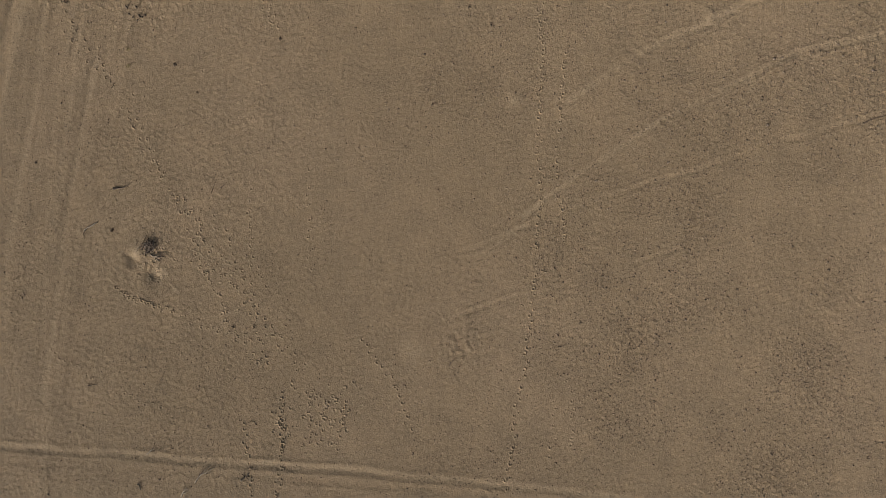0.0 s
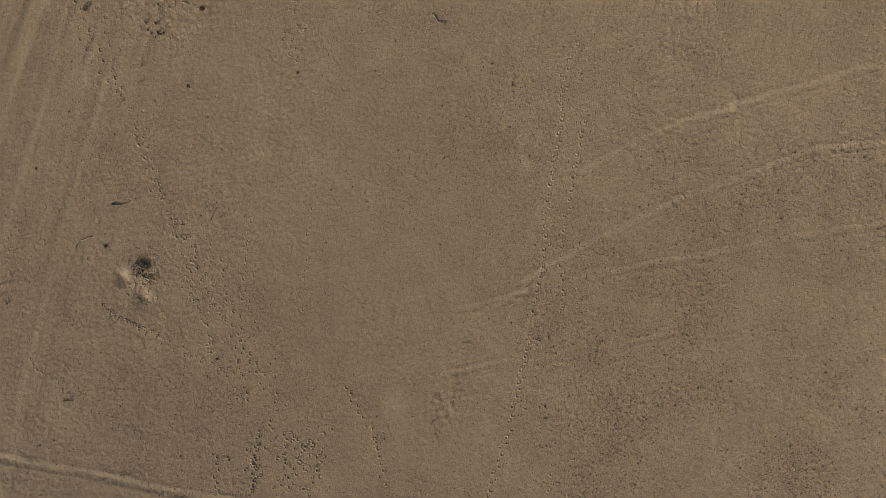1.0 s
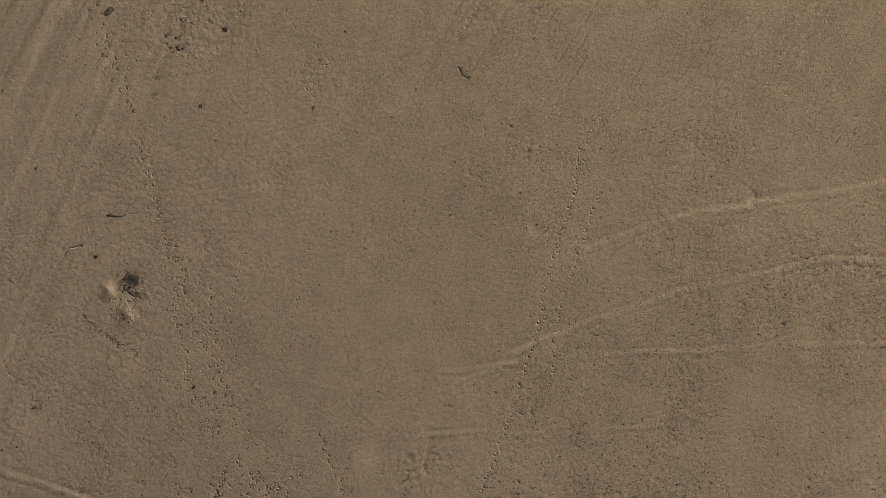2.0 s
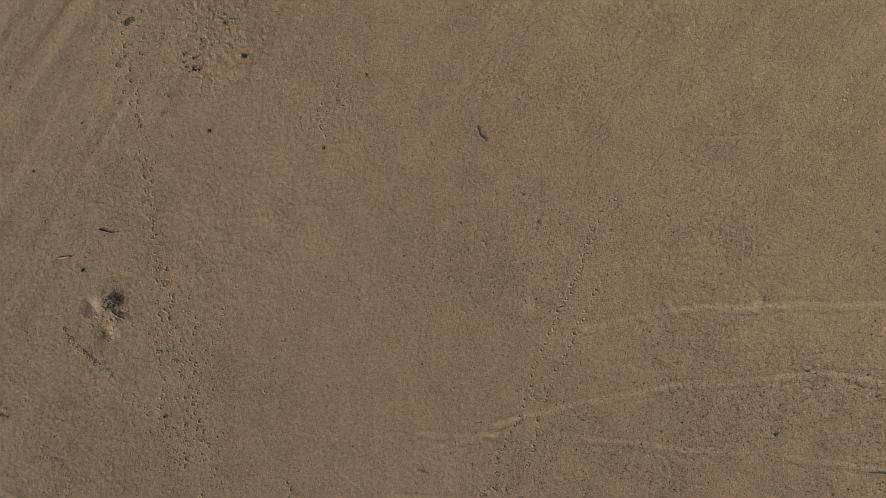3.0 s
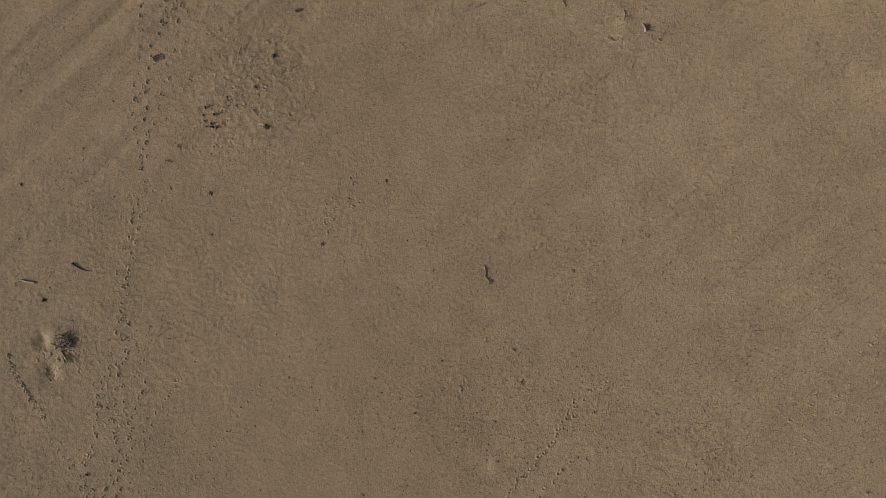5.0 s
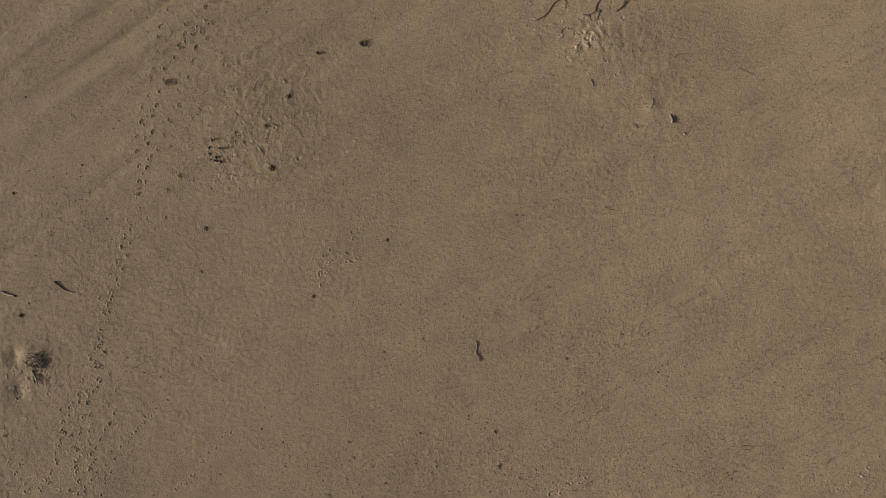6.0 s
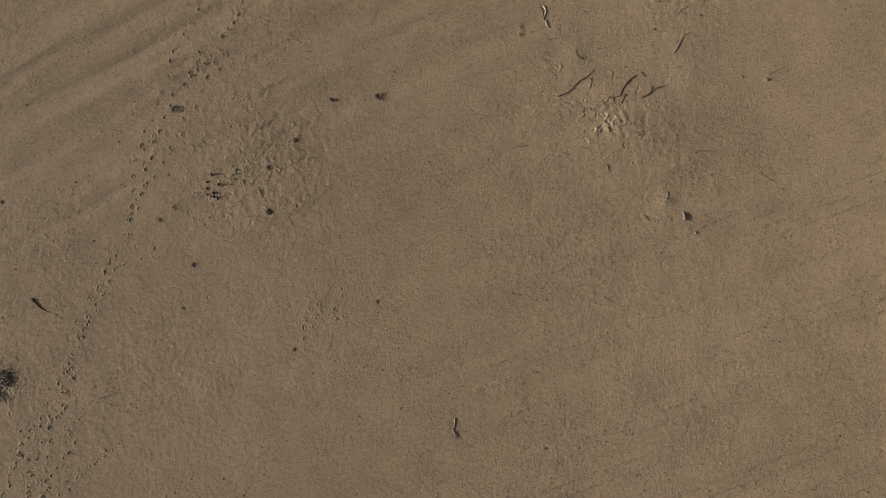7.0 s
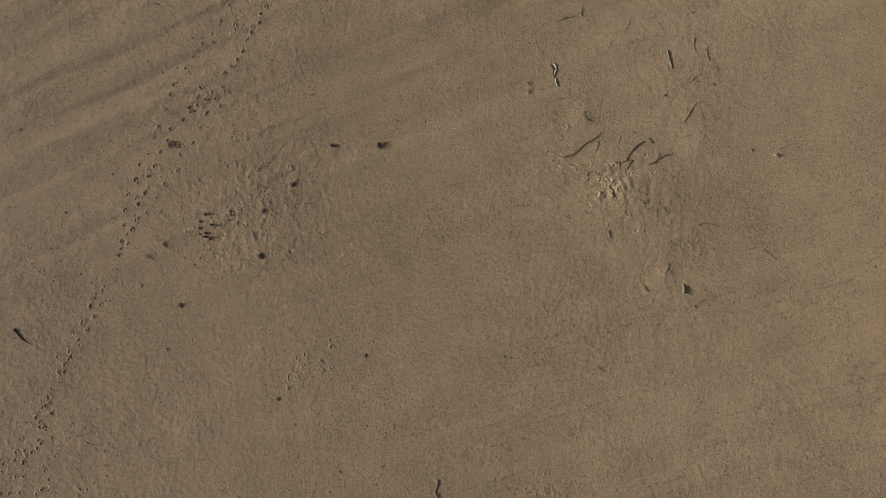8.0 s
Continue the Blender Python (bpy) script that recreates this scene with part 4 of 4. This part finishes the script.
# ---- dung, stones, dry grass ----
def dung_pile(x, y, r, rough=0.55):
    bm, r = bmesh.new(), 0.85 * r
    lump(bm, (0, 0, 0.15 * r), r, rough, 0.5, 4)
    off = Vector((x, y, 3))
    for v in bm.verts:
        v.co += v.co.normalized() * r * 0.28 * noise.noise(v.co * (2.6 / r) + off)
    ob = part("dung_pile", bm, DUNG)
    ob.location = (x, y, z_at(x, y))
    return tagged(ob, "dark dry dung heap on bare sand", "dung", "dung heaps")


for x, y, r in [(-24.2, 22.18, 0.145), (-23.94, 19.94, 0.10), (-21.88, 18.36, 0.15), (-22.24, 12.97, 0.14), (-32.65, 6.15, 0.10), (-14.65, 14.6, 0.10),
                (-18.16, 27.46, 0.06), (-15.88, 42.36, 0.08), (-14.8, 44.93, 0.09), (-30.07, -13.2, 0.07), (-23.4, -16.37, 0.07), (-13.77, 20.05, 0.10),
                (-18.0, -5.55, 0.10), (-9.3, 15.2, 0.07), (-3.6, 4.0, 0.06), (-20.64, 10.98, 0.07), (-7.15, 10.0, 0.08), (-4.0, 9.8, 0.08), (1.64, 10.5, 0.08),
                (-23.7, 29.25, 0.06), (-22.69, 30.52, 0.06), (-16.11, 30.18, 0.06), (-14.65, 30.78, 0.07), (-9.22, 26.4, 0.07), (-8.93, 26.65, 0.06), (-1.5, 16.39, 0.08), (-4.96, 24.63, 0.07), (-5.9, 6.97, 0.06), (-1.41, 22.3, 0.08)]:
    dung_pile(x, y, r)
for x, y, r in [(-26.89, 1.26, 0.12), (-27.02, 2.14, 0.05)]:
    tagged(dung_pile(x, y, r, 0.8), "spread of dark dry dung on sand")


def dung_spread(x, y, r):
    bm = bmesh.new()
    for _ in range(110):
        a, d = random.uniform(0, 6.28), r * math.sqrt(random.random())
        px, py = 1.5 * d * math.cos(a), 0.8 * d * math.sin(a)
        lump(bm, (px * 0.6 - py * 0.8, px * 0.8 + py * 0.6, 0.012), random.uniform(0.025, 0.045), 0.3, 0.7, 1)
    ob = part("dung_pile", bm, DUNG)
    ob.location = (x, y, z_at(x, y))
    return tagged(ob, "flat spread of dark dung pellets on sand", "dung", "dung heaps", "stuff")


dung_spread(-30.2, 17.87, 0.30)


def stone(x, y, r, label, material=STONE, flat=0.65):
    r = 0.62 * r
    bm = bmesh.new()
    lump(bm, (0, 0, r * flat * 0.55), r, 0.38, flat, 3)
    ob = part("stone", bm, material)
    ob.location = (x, y, z_at(x, y))
    return tagged(ob, label, "stone", "stones on the sand")


for x, y, r in [(18.05, 8.05, 0.17), (9.79, 9.76, 0.10), (12.83, -4.73, 0.13), (24.62, 11.49, 0.16), (11.7, 5.68, 0.11), (11.08, 0.05, 0.10), (17.05, 0.72, 0.09),
                (7.02, 4.52, 0.10), (18.47, 12.4, 0.14), (19.01, 12.47, 0.11), (3.41, 17.1, 0.09), (2.82, 25.32, 0.10), (3.71, 25.09, 0.08), (-0.7, 18.94, 0.10), (-7.16, 19.95, 0.07),
                (11.15, 34.43, 0.10), (7.34, 18.31, 0.09), (19.31, 21.84, 0.11), (11.56, 15.01, 0.11), (15.3, 11.2, 0.10), (13.0, 13.2, 0.09), (20.8, -3.0, 0.10), (16.6, -12.0, 0.11)]:
    stone(x, y, r, "brown field stone half sunk in sand")
stone(-10.6, 44.33, 0.15, "pale rounded stone on sand", STONE_PALE)
stone(-9.58, 45.27, 0.16, "pale rounded stone on sand", STONE_PALE)


def wood_chunk(x, y):
    """A split block of wood standing out of the sand, with splinters."""
    root = new("stump")
    root.location = (x, y, z_at(x, y))
    part("block", tube(bmesh.new(), [(-0.20, 0.15, -0.02), (-0.08, 0.06, 0.07), (0.05, -0.03, 0.09), (0.16, -0.12, 0.0)], 0.075, 0.06, 9, 0.25, 4), WOOD_GREY, root)
    part("splinter", tube(bmesh.new(), [(0.05, -0.1, 0.02), (0.22, -0.02, 0.05), (0.50, 0.16, 0.02)], 0.035, 0.014, 6, 0.25, 4), BARK, root)
    part("splinter", tube(bmesh.new(), [(-0.1, 0.10, 0.06), (0.06, 0.05, 0.12)], 0.045, 0.02, 6, 0.25, 4), BARK, root)
    return tagged(root, "weathered split stump half buried in sand", "stump")


wood_chunk(-6.55, 36.66)
stone(-5.44, 36.55, 0.14, "small pale stone on sand", STONE_PALE)


def grass_tuft(x, y, r, count=46):
    bm = bmesh.new()
    for _ in range(count):
        a, d = random.uniform(0, 6.28), r * random.random()
        p = Vector((d * math.cos(a) * 0.5, d * math.sin(a) * 0.5, -0.01))
        e = p + Vector((random.uniform(-.16, .16), random.uniform(-.16, .16), random.uniform(0.02, 0.07)))
        tube(bm, [p, (p + e) / 2 + Vector((0, 0, 0.03)), e], 0.008, 0.003, 3, 0.1, 2)
    ob = part("grass_tuft", bm, GRASS)
    ob.location = (x, y, z_at(x, y))
    return tagged(ob, "sparse tuft of dry yellow grass on sand", "dry grass", "dry grass tufts")


for x, y, r in [(-25.72, 12.96, 0.26), (-25.71, 14.11, 0.26), (-21.0, 36.6, 0.25), (-20.6, 36.3, 0.2)]:
    grass_tuft(x, y, r)


# ---- gravel and droppings, too many to count ----
def scatter(name, count, sizes, weight, material, label, category, lumpy=0.3, flat=0.7, tries=6, west=-44, south=-20):
    base = bmesh.new()
    for c in ((1, 0, 0), (-1, 0, 0), (0, 1, 0), (0, -1, 0), (0, 0, 1), (0, 0, -1)):
        base.verts.new(c)
    bmesh.ops.convex_hull(base, input=base.verts[:])
    base.verts.index_update()
    bv = np.array([v.co[:] for v in base.verts])
    bf = np.array([[v.index for v in f.verts] for f in base.faces])
    base.free()
    x, y = rng.uniform(west, 27, count * tries), rng.uniform(south, 56, count * tries)
    keep = rng.random(count * tries) < weight(x, y)
    x, y = x[keep][:count], y[keep][:count]
    n = len(x)
    s = np.clip(np.exp(rng.normal(math.log(sizes[0]), sizes[1], n)), sizes[0] * 0.5, sizes[2]) * (1 - 0.2 * soft_step(y - 19, 2.0))
    v = bv[None] * (1 + lumpy * rng.uniform(-1, 1, (n, len(bv), 1))) * (s[:, None] * np.stack([rng.uniform(0.8, 1.4, n), np.ones(n), np.full(n, flat)], -1))[:, None]
    a = rng.uniform(0, 6.28, n)
    c, d = np.cos(a)[:, None], np.sin(a)[:, None]
    v = np.stack([v[..., 0] * c - v[..., 1] * d + x[:, None], v[..., 0] * d + v[..., 1] * c + y[:, None], v[..., 2] + (ground_z(x, y) + 0.25 * flat * s)[:, None]], -1)
    f = (bf[None] + (np.arange(n) * len(bv))[:, None, None]).reshape(-1, 3)
    me = bpy.data.meshes.new(name)
    me.from_pydata(v.reshape(-1, 3).tolist(), [], f.tolist())
    me.materials.append(material)
    return tagged(new(name, me), label, category, kind="stuff")


def gravel_weight(x, y):
    east = soft_step(x - 1.0 + 0.12 * (y - 10), 4.0)
    return np.minimum(grit(x, y), 1.5) * (0.16 + 0.84 * east) * (1 - 0.55 * soft_step(y - 19, 2.0)) * (1 - 0.4 * soft_step(-30 - x, 2.0)) + 0.07 * soft_step(-28 - x, 2.5) * soft_step(y - 13, 3.0)


scatter("gravel", 44000, (0.0240, 0.46, 0.080), gravel_weight, PEBBLES, "scattered brown gravel on sand", "gravel", flat=0.68)
scatter("droppings", 5500, (0.022, 0.35, 0.05), lambda x, y: np.clip(0.35 + 0.5 * value_noise(x, y, 5.0, 33), 0.05, 1), PELLETS, "scattered dark dung pellets on sand", "droppings")
scatter("soil_crumbs", 16000, (0.022, 0.4, 0.055), tread_lines, CRUMBS, "rows of dark soil crumbs along old tyre lines", "soil crumbs", tries=24, west=-11, south=17)
